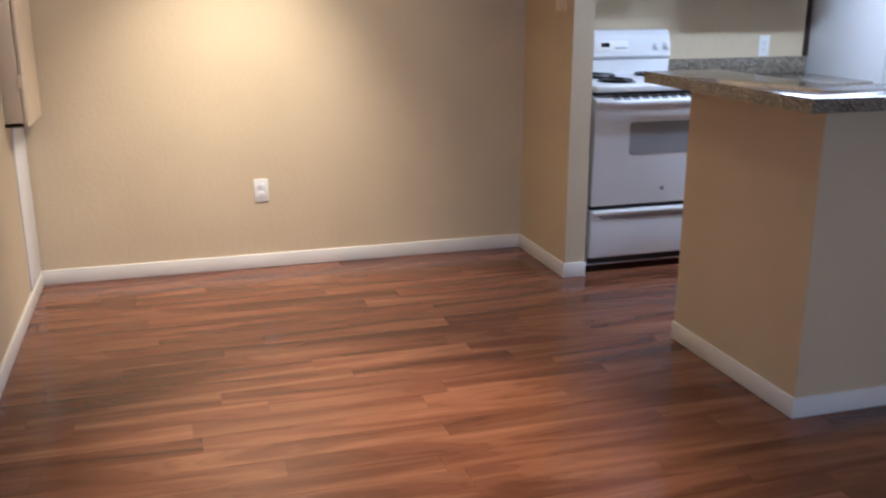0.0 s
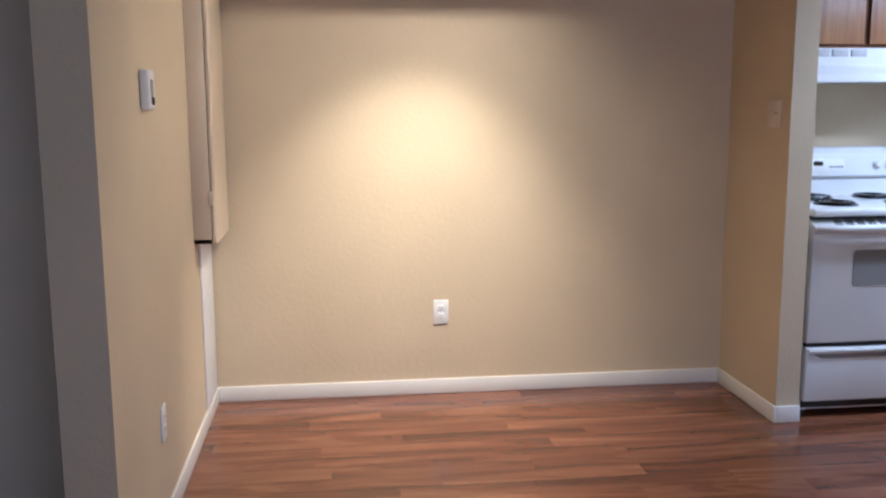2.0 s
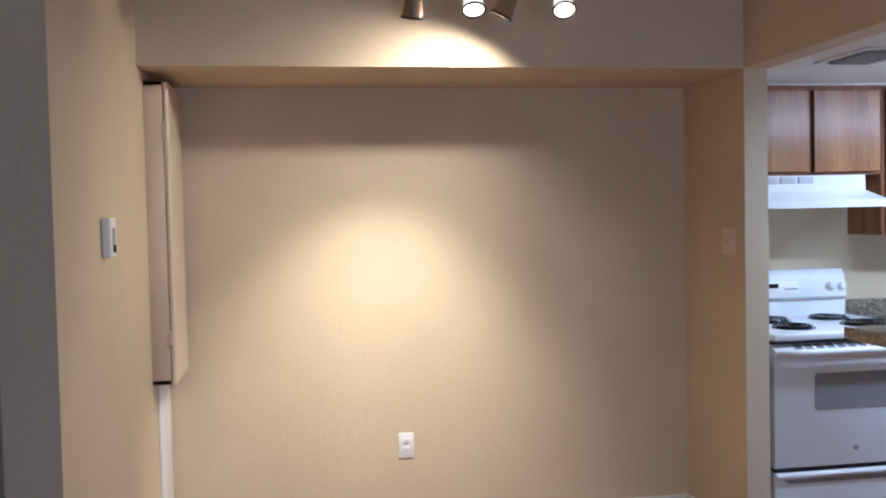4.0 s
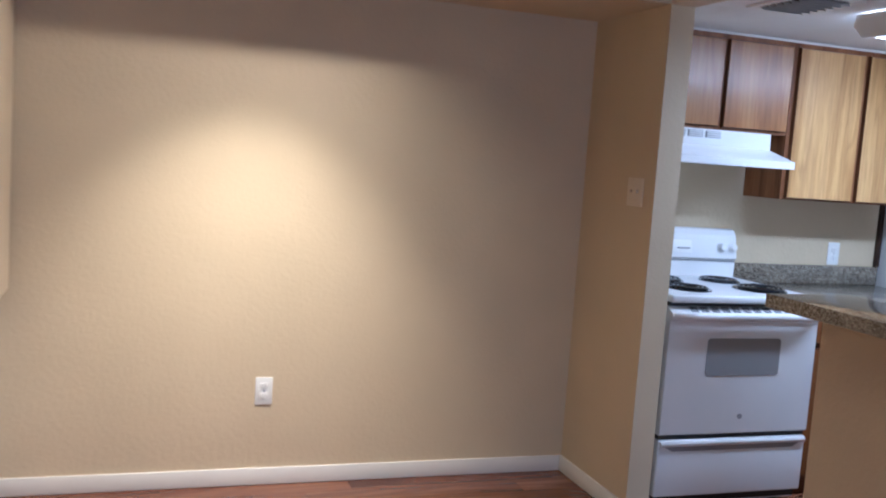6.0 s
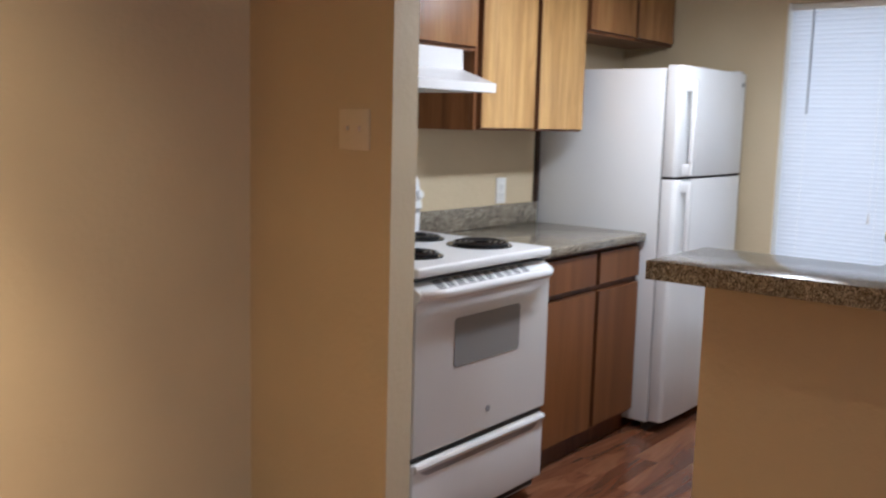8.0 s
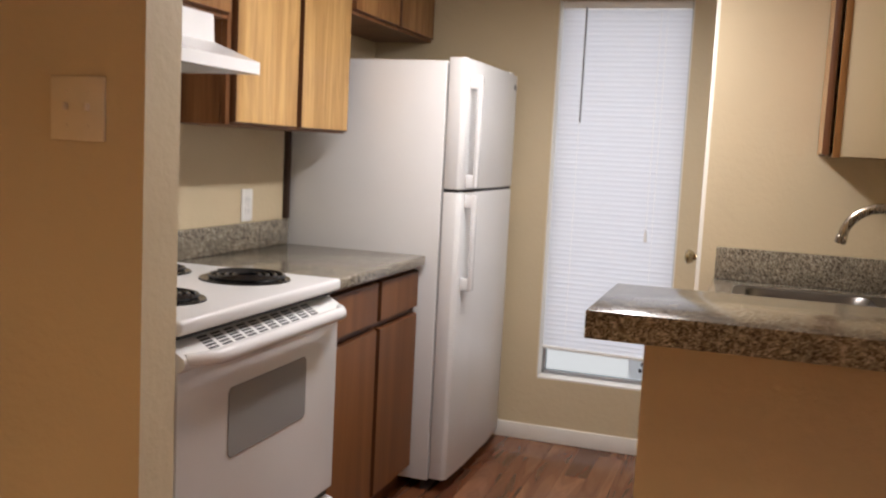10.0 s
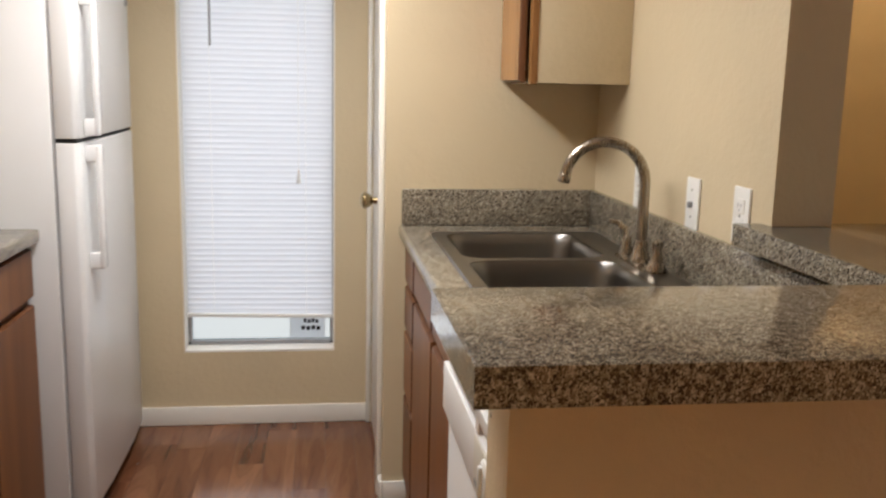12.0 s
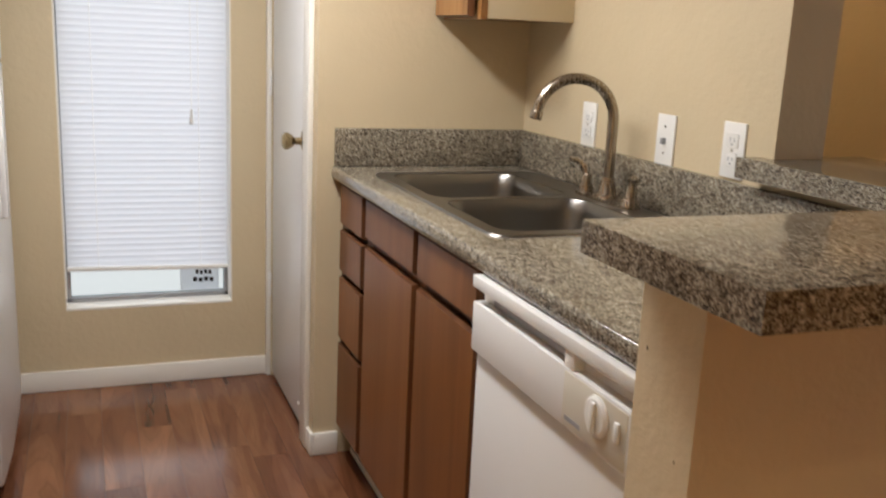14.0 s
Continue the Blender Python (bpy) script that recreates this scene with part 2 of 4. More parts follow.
# ---- building helpers ----
def box(bm, x0, x1, y0, y1, z0, z1, bevel=0.0, segments=2):
    tmp = bmesh.new()
    bmesh.ops.create_cube(tmp, size=1.0)
    for v in tmp.verts:
        v.co = Vector(((x0 + x1) / 2 + v.co.x * (x1 - x0), (y0 + y1) / 2 + v.co.y * (y1 - y0), (z0 + z1) / 2 + v.co.z * (z1 - z0)))
    if bevel:
        bmesh.ops.bevel(tmp, geom=tmp.edges[:], offset=bevel, segments=segments, affect="EDGES", profile=0.5)
    return merge(bm, tmp)


def merge(bm, tmp, m=None):
    if m is not None:
        bmesh.ops.transform(tmp, matrix=m, verts=tmp.verts[:])
    me = bpy.data.meshes.new("tmp")
    tmp.to_mesh(me)
    tmp.free()
    bm.from_mesh(me)
    bpy.data.meshes.remove(me)
    return bm


def rod(bm, a, b, r0, r1=None, seg=20, bevel=0.0):
    """A round bar from a to b, tapering from r0 to r1."""
    a, b = Vector(a), Vector(b)
    tmp = bmesh.new()
    bmesh.ops.create_cone(tmp, cap_ends=True, segments=seg, radius1=r0, radius2=r0 if r1 is None else r1, depth=(b - a).length)
    if bevel:
        rims = [e for e in tmp.edges if any(len(f.verts) > 4 for f in e.link_faces)]
        bmesh.ops.bevel(tmp, geom=rims, offset=bevel, segments=2, affect="EDGES", profile=0.5)
    return merge(bm, tmp, Matrix.Translation((a + b) / 2) @ (b - a).to_track_quat("Z", "Y").to_matrix().to_4x4())


def lathe(bm, rings, m, seg=28):
    """Rings of (radius, height) turned about z, then posed by m."""
    tmp = bmesh.new()
    loops = []
    for r, z in rings:
        loops.append([tmp.verts.new((r * math.cos(2 * math.pi * i / seg), r * math.sin(2 * math.pi * i / seg), z)) for i in range(seg)])
    for lo, hi in zip(loops, loops[1:]):
        for i in range(seg):
            tmp.faces.new((lo[i], lo[(i + 1) % seg], hi[(i + 1) % seg], hi[i]))
    tmp.faces.new(loops[0][::-1])
    tmp.faces.new(loops[-1])
    return merge(bm, tmp, m)


def tube(bm, points, radius, seg=14, closed=False):
    """A pipe along points."""
    pts = [Vector(p) for p in points]
    n = len(pts)
    tmp, loops = bmesh.new(), []
    up = Vector((0, 0, 1))
    for i, p in enumerate(pts):
        d = (pts[(i + 1) % n] - pts[i - 1]) if closed else (pts[min(i + 1, n - 1)] - pts[max(i - 1, 0)])
        d.normalize()
        side = d.cross(up)
        if side.length < 0.05:
            side = d.cross(Vector((1, 0, 0)))
        side.normalize()
        top = side.cross(d).normalized()
        up = top if not closed else up
        r = radius[i] if isinstance(radius, (list, tuple)) else radius
        loops.append([tmp.verts.new(p + r * (math.cos(2 * math.pi * k / seg) * side + math.sin(2 * math.pi * k / seg) * top)) for k in range(seg)])
    for i in range(n if closed else n - 1):
        lo, hi = loops[i], loops[(i + 1) % n]
        for k in range(seg):
            tmp.faces.new((lo[k], lo[(k + 1) % seg], hi[(k + 1) % seg], hi[k]))
    if not closed:
        tmp.faces.new(loops[0][::-1])
        tmp.faces.new(loops[-1])
    bmesh.ops.recalc_face_normals(tmp, faces=tmp.faces[:])
    return merge(bm, tmp)


def prism(bm, outline, axis, lo, hi, bevel=0.0):
    """An outline in the two other axes, drawn out along an axis from lo to hi."""
    tmp = bmesh.new()
    spots = []
    for u, v in outline:
        spots.append({0: (lo, u, v), 1: (u, lo, v), 2: (u, v, lo)}[axis])
    face = tmp.faces.new([tmp.verts.new(s) for s in spots])
    out = bmesh.ops.extrude_face_region(tmp, geom=[face])
    step = [0, 0, 0]
    step[axis] = hi - lo
    bmesh.ops.translate(tmp, verts=[g for g in out["geom"] if isinstance(g, bmesh.types.BMVert)], vec=step)
    bmesh.ops.recalc_face_normals(tmp, faces=tmp.faces[:])
    if bevel:
        bmesh.ops.bevel(tmp, geom=tmp.edges[:], offset=bevel, segments=2, affect="EDGES", profile=0.5)
    return merge(bm, tmp)


def mesh_of(name, bm, mat):
    me = bpy.data.meshes.new(name)
    bm.to_mesh(me)
    bm.free()
    me.materials.append(mat)
    for p in me.polygons:
        p.use_smooth = True
    me.set_sharp_from_angle(angle=radians(38))
    return me


def thing(name, at, label, category, group="", kind="", m=None):
    """An Empty at the thing's base, to parent its parts."""
    ob = new(name)
    ob.empty_display_size = 0.05
    ob.matrix_world = m if m is not None else Matrix.Translation(at)
    ob["base"] = [v for row in ob.matrix_world for v in row]
    return tagged(ob, label, category, group, kind)


def part(name, bm, mat, parent, label="", local=False):
    """Links a bmesh as one mesh object under a thing or a part. Built in world metres, or in the thing's own frame."""
    ob = new(name, mesh_of(name, bm, mat))
    ob.parent = parent
    if not local and "base" in parent:
        b = parent["base"]
        ob.matrix_parent_inverse = Matrix([b[i:i + 4] for i in (0, 4, 8, 12)]).inverted()
    return tagged(ob, label)


def setting(name, bm, mat, label, category):
    return tagged(new(name, mesh_of(name, bm, mat)), label, category, kind="structure")


B = bmesh.new

# ---- the large structure ----
FLOOR = 0.010                   # top of the planks
HIGH, LOW = 2.44, 2.03          # living-room ceiling; kitchen ceiling, nook soffit and door heads
XW, XR0, XR1, YR = -2.405, 0.002, 0.106, -0.588
YK, XE, XC, YC = 0.09, 2.57, 1.852, -1.442
YS0, YS1, XP = -2.197, -2.078, 0.747

floor = setting("floor", box(B(), -5.0, 3.3, -6.7, 0.25, -0.12, FLOOR - 0.004), SUBFLOOR, "reddish brown wood-look plank floor with thin joints", "floor")
setting("wall_north", box(B(), -2.6, XR0 + 0.03, 0, 0.13, -0.1, HIGH), WALL, "tan painted dining nook wall with light texture", "wall")
setting("wall_return", box(B(), XR0, XR1, YR, 0.129, -0.1, LOW), WALL, "tan painted short wall end between nook and kitchen", "wall")
setting("wall_west", box(B(), XW - 0.13, XW, -1.872, -0.001, -0.1, HIGH), WALL, "tan painted side wall of the dining nook", "wall")
setting("wall_kitchen_north", box(B(), XR1, XE + 0.13, YK, YK + 0.12, -0.1, HIGH), WALL, "tan painted kitchen wall behind the stove", "wall")
bm = B()
WY0, WY1, WZ0, WZ1 = -1.307, -0.750, 0.295, 1.93
for y0, y1, z0, z1 in ((WY1, YK, -0.1, HIGH), (YC, WY0, -0.1, HIGH), (WY0, WY1, -0.1, WZ0), (WY0, WY1, WZ1, HIGH)):
    box(bm, XE, XE + 0.13, y0, y1, z0, z1)
setting("wall_kitchen_east", bm, WALL, "tan painted wall around the tall kitchen window", "wall")
setting("wall_closet_west", box(B(), XC, XC + 0.10, YS1, YC, -0.1, LOW), WALL, "tan painted textured wall beside the sink counter", "wall")
DX0, DX1 = 1.975, 2.545
bm = B()
box(bm, DX1, XE + 0.13, YC - 0.10, YC, -0.1, LOW)
box(bm, XC + 0.10, DX0, YC - 0.10, YC, -0.1, LOW)
box(bm, XE, XE + 0.13, YS1, YC - 0.10, -0.1, LOW)
setting("wall_closet_north", bm, WALL, "tan painted closet wall around a white door", "wall")
setting("wall_kitchen_south", box(B(), XP, 3.3, YS0, YS1, -0.1, HIGH), WALL, "tan painted wall with three outlets above the sink", "wall")
bm = B()
box(bm, XR0, XR1 + 0.004, YS0, YR, LOW, HIGH)
box(bm, XR1 + 0.004, XP, YS0, YS1, LOW, HIGH)
setting("wall_header", bm, WALL, "tan painted header above the kitchen opening", "wall")
setting("wall_soffit", box(B(), XW, XR1 - 0.001, YR, -0.001, LOW, HIGH - 0.001), WALL, "tan painted soffit over the dining nook", "soffit")
setting("ceiling_kitchen", box(B(), XR1 + 0.004, XE, YS1, YK, LOW + 0.001, LOW + 0.12), CEIL, "white textured low kitchen ceiling", "ceiling")
setting("ceiling", box(B(), -5.0, 3.3, -6.7, 0.25, HIGH, HIGH + 0.1), CEIL, "white textured living room ceiling", "ceiling")
bm = B()
box(bm, 0.095, 0.216, YS0, -1.452, -0.1, 1.017)
box(bm, 0.216, XP, YS0, YS1, -0.1, 1.017)
half_wall = setting("wall_half", bm, WALL, "tan painted half wall under the breakfast bar", "half wall")
for x, z, w, h in ((0.197, 0.912, 0.0016, 0.0032), (0.124, 0.800, 0.0010, 0.0026)):
    part("paint_chip", prism(B(), [(x + w * u, z + h * v) for u, v in ((-1, -0.4), (-0.3, -1), (0.8, -0.7), (1, 0.3), (0.1, 1), (-0.7, 0.6))], 1, -1.4522, -1.4514), CHIP, half_wall, "small dark paint chip")
# hall and living room behind the camera
YH = -1.19
bm = B()
box(bm, -5.0, -3.60, YH, YH + 0.1, -0.1, HIGH)
box(bm, -2.74, XW - 0.13, YH, YH + 0.1, -0.1, HIGH)
box(bm, -3.60, -2.74, YH, YH + 0.1, LOW, HIGH)
setting("wall_hall", bm, WALL, "tan painted hall wall around a closed door", "wall")
setting("wall_living_west", box(B(), -5.1, -5.0, -6.7, YH + 0.1, -0.1, HIGH), WALL, "plain tan living room wall", "wall")
setting("wall_living_east", box(B(), 3.3, 3.4, -6.7, YS1, -0.1, HIGH), WALL, "plain tan living room wall", "wall")
# made-up position: faces north so the living window's daylight misses it
setting("wall_living_partition", box(B(), 1.05, 3.3, -3.30, -3.19, -0.1, HIGH), WALL, "plain tan wall beyond the bar, turned away from the window's daylight", "wall")
bm = B()
for x0, x1, z0, z1 in ((-5.0, -1.85, -0.1, HIGH), (0.05, 3.3, -0.1, HIGH), (-1.85, 0.05, -0.1, 0.4), (-1.85, 0.05, 2.1, HIGH)):
    box(bm, x0, x1, -6.6, -6.5, z0, z1)
setting("wall_living_south", bm, WALL, "plain tan living room wall with a window", "wall")


# baseboards
def skirting(name, runs, label="white painted wooden baseboard"):
    bm = B()
    for x0, x1, y0, y1 in runs:
        box(bm, x0, x1, y0, y1, FLOOR, 0.082, 0.004)
    return setting(name, bm, TRIM, label, "baseboard")


T = 0.012
skirting("baseboard_nook", ((XW + T, XR0 - T, -T, 0), (XR0 - T, XR0, YR - T, 0), (XR0, XR1 + 0.003, YR - T, YR), (XW, XW + T, -1.872, 0), (XW - 0.13, XW + T, -1.872 - T, -1.872)))
skirting("baseboard_half_wall", ((0.095 - T, 0.095, YS0 - T, -1.452), (0.095, 3.3, YS0 - T, YS0)))
skirting("baseboard_window", ((XE - T, XE, YC, 0.0),))
skirting("baseboard_closet", ((XC - T, 1.90, YC, YC + T), (XC - T, XC, -1.516, YC)))
skirting("baseboard_hall", ((-2.68, XW - 0.13, YH - T, YH), (-5.0, -3.66, YH - T, YH)))

# ---- doors and windows ----
closet = thing("door_closet", (2.26, YC, FLOOR), "closed white painted flush closet door with a brass knob", "door", kind="structure")
part("door_panel", box(B(), DX0 + 0.004, DX1 - 0.006, YC - 0.040, YC - 0.004, FLOOR + 0.014, 2.018, 0.002), DOORWHITE, closet)
bm = B()
box(bm, 1.900, DX0, YC, YC + 0.016, FLOOR, LOW - 0.002, 0.004)
box(bm, DX0 - 0.014, DX0 + 0.002, YC - 0.10, YC + 0.001, FLOOR, LOW - 0.003)
box(bm, DX1 - 0.002, XE - 0.001, YC, YC + 0.016, FLOOR, LOW - 0.002, 0.003)
part("door_frame", bm, TRIM, closet)
knob = part("door_knob", lathe(B(), ((0.030, 0), (0.030, 0.005), (0.012, 0.010), (0.010, 0.030), (0.019, 0.038), (0.0255, 0.050), (0.0255, 0.060), (0.018, 0.067), (0.004, 0.069)), Matrix.Translation((2.035, YC - 0.004, 0.938)) @ pose(0, 0, 0, -90)), BRASS, closet, "round brass door knob")
for z in (0.36, 1.08, 1.80):
    part("hinge", rod(B(), (DX1 - 0.004, YC + 0.006, z - 0.045), (DX1 - 0.004, YC + 0.006, z + 0.045), 0.007, bevel=0.001), DOORWHITE, closet, "painted barrel hinge")
part("door_stop", rod(B(), (2.02, YC - 0.004, 0.11), (2.02, YC + 0.012, 0.11), 0.008, 0.006, 12), PLATE, closet)

hall_door = thing("door_hall", (-3.17, YH, FLOOR), "closed tan hall door in a painted casing", "door", kind="structure")
part("door_panel", box(B(), -3.596, -2.744, YH + 0.02, YH + 0.055, FLOOR + 0.01, 2.02, 0.002), CABPAINT, hall_door)
bm = B()
box(bm, -3.66, -3.60, YH - 0.014, YH, FLOOR, 2.09, 0.003)
box(bm, -2.74, -2.68, YH - 0.014, YH, FLOOR, 2.09, 0.003)
box(bm, -3.60, -2.74, YH - 0.014, YH, LOW, 2.09, 0.003)
part("door_frame", bm, TRIM, hall_door)

window = thing("window_1", (XE + 0.09, -1.03, WZ0), "tall narrow aluminium kitchen window in a painted recess", "window", kind="structure")
bm = B()
X0, X1 = XE + 0.075, XE + 0.115
for y0, y1, z0, z1 in ((WY0, WY0 + 0.018, WZ0, WZ1), (WY1 - 0.018, WY1, WZ0, WZ1), (WY0, WY1, WZ0 + 0.0, WZ0 + 0.020), (WY0, WY1, WZ1 - 0.03, WZ1)):
    box(bm, X0, X1, y0, y1, z0, z1, 0.002)
part("window_frame", bm, ALUMINIUM, window, "dull aluminium frame")
part("window_sill", box(B(), XE - 0.001, XE + 0.075, WY0 + 0.001, WY1 - 0.001, WZ0 - 0.004, WZ0 + 0.006, 0.002), TRIM, window, "white painted sill")
bm = B()
box(bm, XE + 0.001, XE + 0.075, WY0, WY0 + 0.005, WZ0, WZ1)
box(bm, XE + 0.001, XE + 0.075, WY1 - 0.005, WY1, WZ0, WZ1)
part("window_reveal", bm, TRIM, window, "white painted reveal")
pane = part("pane", box(B(), XE + 0.092, XE + 0.096, WY0 + 0.018, WY1 - 0.018, WZ0 + 0.02, WZ1 - 0.03), GLASS, window)
pane.visible_shadow = False

living_window = thing("window_2", (-0.9, -6.55, 0.4), "wide living room window behind the room", "window", kind="structure")
bm = B()
for x0, x1, z0, z1 in ((-1.85, -1.79, 0.4, 2.1), (-0.01, 0.05, 0.4, 2.1), (-0.93, -0.87, 0.4, 2.1), (-1.79, -0.01, 0.4, 0.46), (-1.79, -0.01, 2.04, 2.1)):
    box(bm, x0, x1, -6.58, -6.53, z0, z1, 0.003)
part("window_frame", bm, ALUMINIUM, living_window)

# hazy daylight outside the kitchen window
setting("backdrop", box(B(), 4.6, 4.62, -4.5, 2.5, -1.5, 4.0), OUTSIDE, "pale overcast daylight outside the window", "backdrop")
sticker = thing("window_sticker", (XE + 0.091, -1.21, 0.33), "white window sticker with dark illegible lettering", "sticker")
part("sheet", box(B(), XE + 0.0895, XE + 0.0905, -1.272, -1.135, 0.322, 0.412), FILM, sticker)
for y0, y1, z0, z1 in ((-1.245, -1.185, 0.378, 0.396), (-1.252, -1.175, 0.350, 0.368)):
    for k in range(4):
        w = (y1 - y0) / 4
        part("print_bar", box(B(), XE + 0.0885, XE + 0.0893, y0 + k * w, y0 + k * w + w * 0.72, z0 + 0.002 * (k % 2), z1 - 0.003 * ((k + 1) % 2)), BLACK, sticker)

# blind: slats, head rail, bottom rail, wand
blind = thing("window_blind", (XE + 0.035, -1.03, 0.42), "lowered white mini blind in the window recess, nearly closed", "blind")
part("head_rail", box(B(), XE + 0.018, XE + 0.055, WY0 + 0.010, WY1 - 0.010, WZ1 - 0.034, WZ1 - 0.002, 0.003), PLATE, blind)
slat = bmesh.new()
prof = [(0.0125 * s, 0.0022 * (1 - s * s)) for s in (-1, -0.5, 0, 0.5, 1)]
rows_ = []
for y in (-0.268, 0.268):
    rows_.append([slat.verts.new((u, y, v)) for u, v in prof])
for k in range(4):
    slat.faces.new((rows_[0][k], rows_[0][k + 1], rows_[1][k + 1], rows_[1][k]))
slat_mesh = mesh_of("slat", slat, SLAT)
base_inv = Matrix.Translation((XE + 0.035, -1.03, 0.42)).inverted()
COUNT = 70
for i in range(COUNT):
    f = i / (COUNT - 1)
    z = 0.438 + f * (WZ1 - 0.05 - 0.438)
    lean = 0.018 * (1 - f) ** 3
    ob = new("slat", slat_mesh)
    ob.parent, ob.matrix_parent_inverse = blind, base_inv
    ob.matrix_basis = pose(XE + 0.036 + random.uniform(-0.0008, 0.0008), (WY0 + WY1) / 2, z, math.degrees(lean) * 1.0, 76 + random.uniform(-1.5, 1.5), 0)
bot = bmesh.new()
box(bot, -0.010, 0.010, -0.270, 0.270, -0.007, 0.007, 0.003)
merge_bot = B()
merge(merge_bot, bot, pose(XE + 0.036, (WY0 + WY1) / 2, 0.424, 1.1, 0, 0))
part("bottom_rail", merge_bot, PLATE, blind)
for y in (-1.20, -0.86):
    part("ladder_cord", rod(B(), (XE + 0.022, y, 0.43), (XE + 0.022, y, WZ1 - 0.03), 0.0009, seg=6), PLATE, blind)
part("tilt_wand", rod(B(), (XE + 0.012, -0.865, 1.42), (XE + 0.014, -0.865, WZ1 - 0.03), 0.004, seg=8), GREY, blind, "thin clear grey tilt wand")
part("pull_cord", rod(B(), (XE + 0.012, -1.175, 0.975), (XE + 0.014, -1.175, WZ1 - 0.03), 0.0012, seg=6), PLATE, blind)
part("cord_tassel", rod(B(), (XE + 0.012, -1.175, 0.93), (XE + 0.012, -1.175, 0.98), 0.008, 0.004, 12, 0.001), ALMOND, blind, "grey-white plastic cord tassel")


# ---- small wall fittings ----
def facing(x, y, z, turn):
    """Frame of a wall plate: x along the wall, z up, front towards -y, turned about z."""
    return pose(x, y, z, 0, 0, turn)


def outlet(m, label, mat=None, group="wall outlets"):
    mat = mat or PLATE
    ob = thing("wall_outlet", None, label, "outlet", group, m=m)
    part("cover_plate", box(B(), -0.035, 0.035, -0.006, 0.0, -0.057, 0.057, 0.0025), mat, ob, local=True)
    for z in (-0.0195, 0.0195):
        f = part("socket", box(B(), -0.017, 0.017, -0.0085, -0.005, z - 0.0145, z + 0.0145, 0.003), mat, ob, local=True)
        for x0, x1, h in ((-0.0075, -0.0055, 0.0045), (0.0055, 0.0075, 0.0035)):
            part("slot", box(B(), x0, x1, -0.0092, -0.008, z - h + 0.002, z + h + 0.002), GREY, ob, local=True)
        part("slot", rod(B(), (0, -0.0092, z - 0.0075), (0, -0.008, z - 0.0075), 0.0024, seg=10), GREY, ob, local=True)
    part("screw", rod(B(), (0, -0.0075, 0), (0, -0.005, 0), 0.003, seg=10), CHROME, ob, local=True)
    return ob


outlet(facing(-1.365, 0, 0.403, 0), "white duplex outlet low on the dining nook wall")
outlet(facing(XW, -1.265, 0.360, 90), "white duplex outlet low on the nook side wall")
outlet(facing(1.485, YK, 1.045, 0), "white duplex outlet above the stove-side counter")
outlet(facing(0.865, YS1, 1.060, 180), "white duplex outlet above the sink counter by the bar")
sw = thing("wall_switch", None, "single white switch beside the sink with a dark toggle", "switch", m=facing(1.105, YS1, 1.054, 180))
part("cover_plate", box(B(), -0.035, 0.035, -0.006, 0, -0.057, 0.057, 0.0025), PLATE, sw, local=True)
part("toggle", box(B(), -0.005, 0.005, -0.016, -0.005, -0.010, 0.004, 0.002), GREY, sw, "dark toggle", local=True)
for z in (-0.03, 0.03):
    part("screw", rod(B(), (0, -0.0075, z), (0, -0.005, z), 0.003, seg=10), CHROME, sw, local=True)
outlet(facing(1.455, YS1, 1.054, 180), "white duplex outlet behind the sink faucet")

sw = thing("wall_switch", None, "ivory double light switch on the short nook wall", "switch", m=facing(XR0, -0.450, 1.312, -90))
part("cover_plate", box(B(), -0.058, 0.058, -0.006, 0, -0.057, 0.057, 0.0025), IVORY, sw, local=True)
for x in (-0.023, 0.023):
    part("toggle", box(B(), x - 0.005, x + 0.005, -0.017, -0.005, -0.004, 0.010, 0.002), IVORY, sw, local=True)
    for z in (-0.03, 0.03):
        part("screw", rod(B(), (x, -0.0075, z), (x, -0.005, z), 0.003, seg=10), IVORY, sw, local=True)

thermo = thing("thermostat", None, "small white wall thermostat with a dark display", "thermostat", m=facing(XW, -1.290, 1.408, 90))
part("housing", box(B(), -0.045, 0.045, -0.028, 0, -0.060, 0.060, 0.008, 3), PLATE, thermo, local=True)
part("display", box(B(), -0.022, 0.022, -0.0292, -0.027, -0.040, 0.030, 0.001), GREY, thermo, local=True)
part("lever", box(B(), -0.010, 0.006, -0.034, -0.028, -0.045, -0.022, 0.002), GAP, thermo, local=True)

# ironing-board cabinet and the white panel under it
iron = thing("wall_cabinet", (XW, -0.29, 0.82), "tall shallow tan ironing board cabinet hung on the wall", "cabinet")
Y0, Y1 = -0.450, -0.030
bm = B()
box(bm, XW, -2.334, Y0, Y0 + 0.018, 0.812, 1.995, 0.002)
box(bm, XW, -2.334, Y1 - 0.018, Y1, 0.812, 1.995, 0.002)
box(bm, XW, -2.334, Y0, Y1, 0.812, 0.832, 0.002)
box(bm, XW, -2.334, Y0, Y1, 1.975, 1.995, 0.002)
box(bm, XW, -2.398, Y0 + 0.018, Y1 - 0.018, 0.842, 1.975)
part("body", bm, CABPAINT, iron)
d = part("door", prism(B(), ((-2.330, Y0 + 0.001), (-2.320, Y0), (-2.313, Y0 + 0.007), (-2.313, Y1 - 0.012), (-2.320, Y1), (-2.330, Y1)), 2, 0.815, 1.990), CABPAINT, iron)
for z in (0.995, 1.80):
    part("hinge", box(B(), -2.341, -2.318, Y0 - 0.004, Y0 + 0.004, z - 0.028, z + 0.028, 0.002), CABPAINT, d)
setting("trim_corner", box(B(), XW, XW + 0.009, -0.330, -0.013, 0.0835, 0.800, 0.002), DOORWHITE, "white unpainted panel patch low in the nook corner", "wall panel")

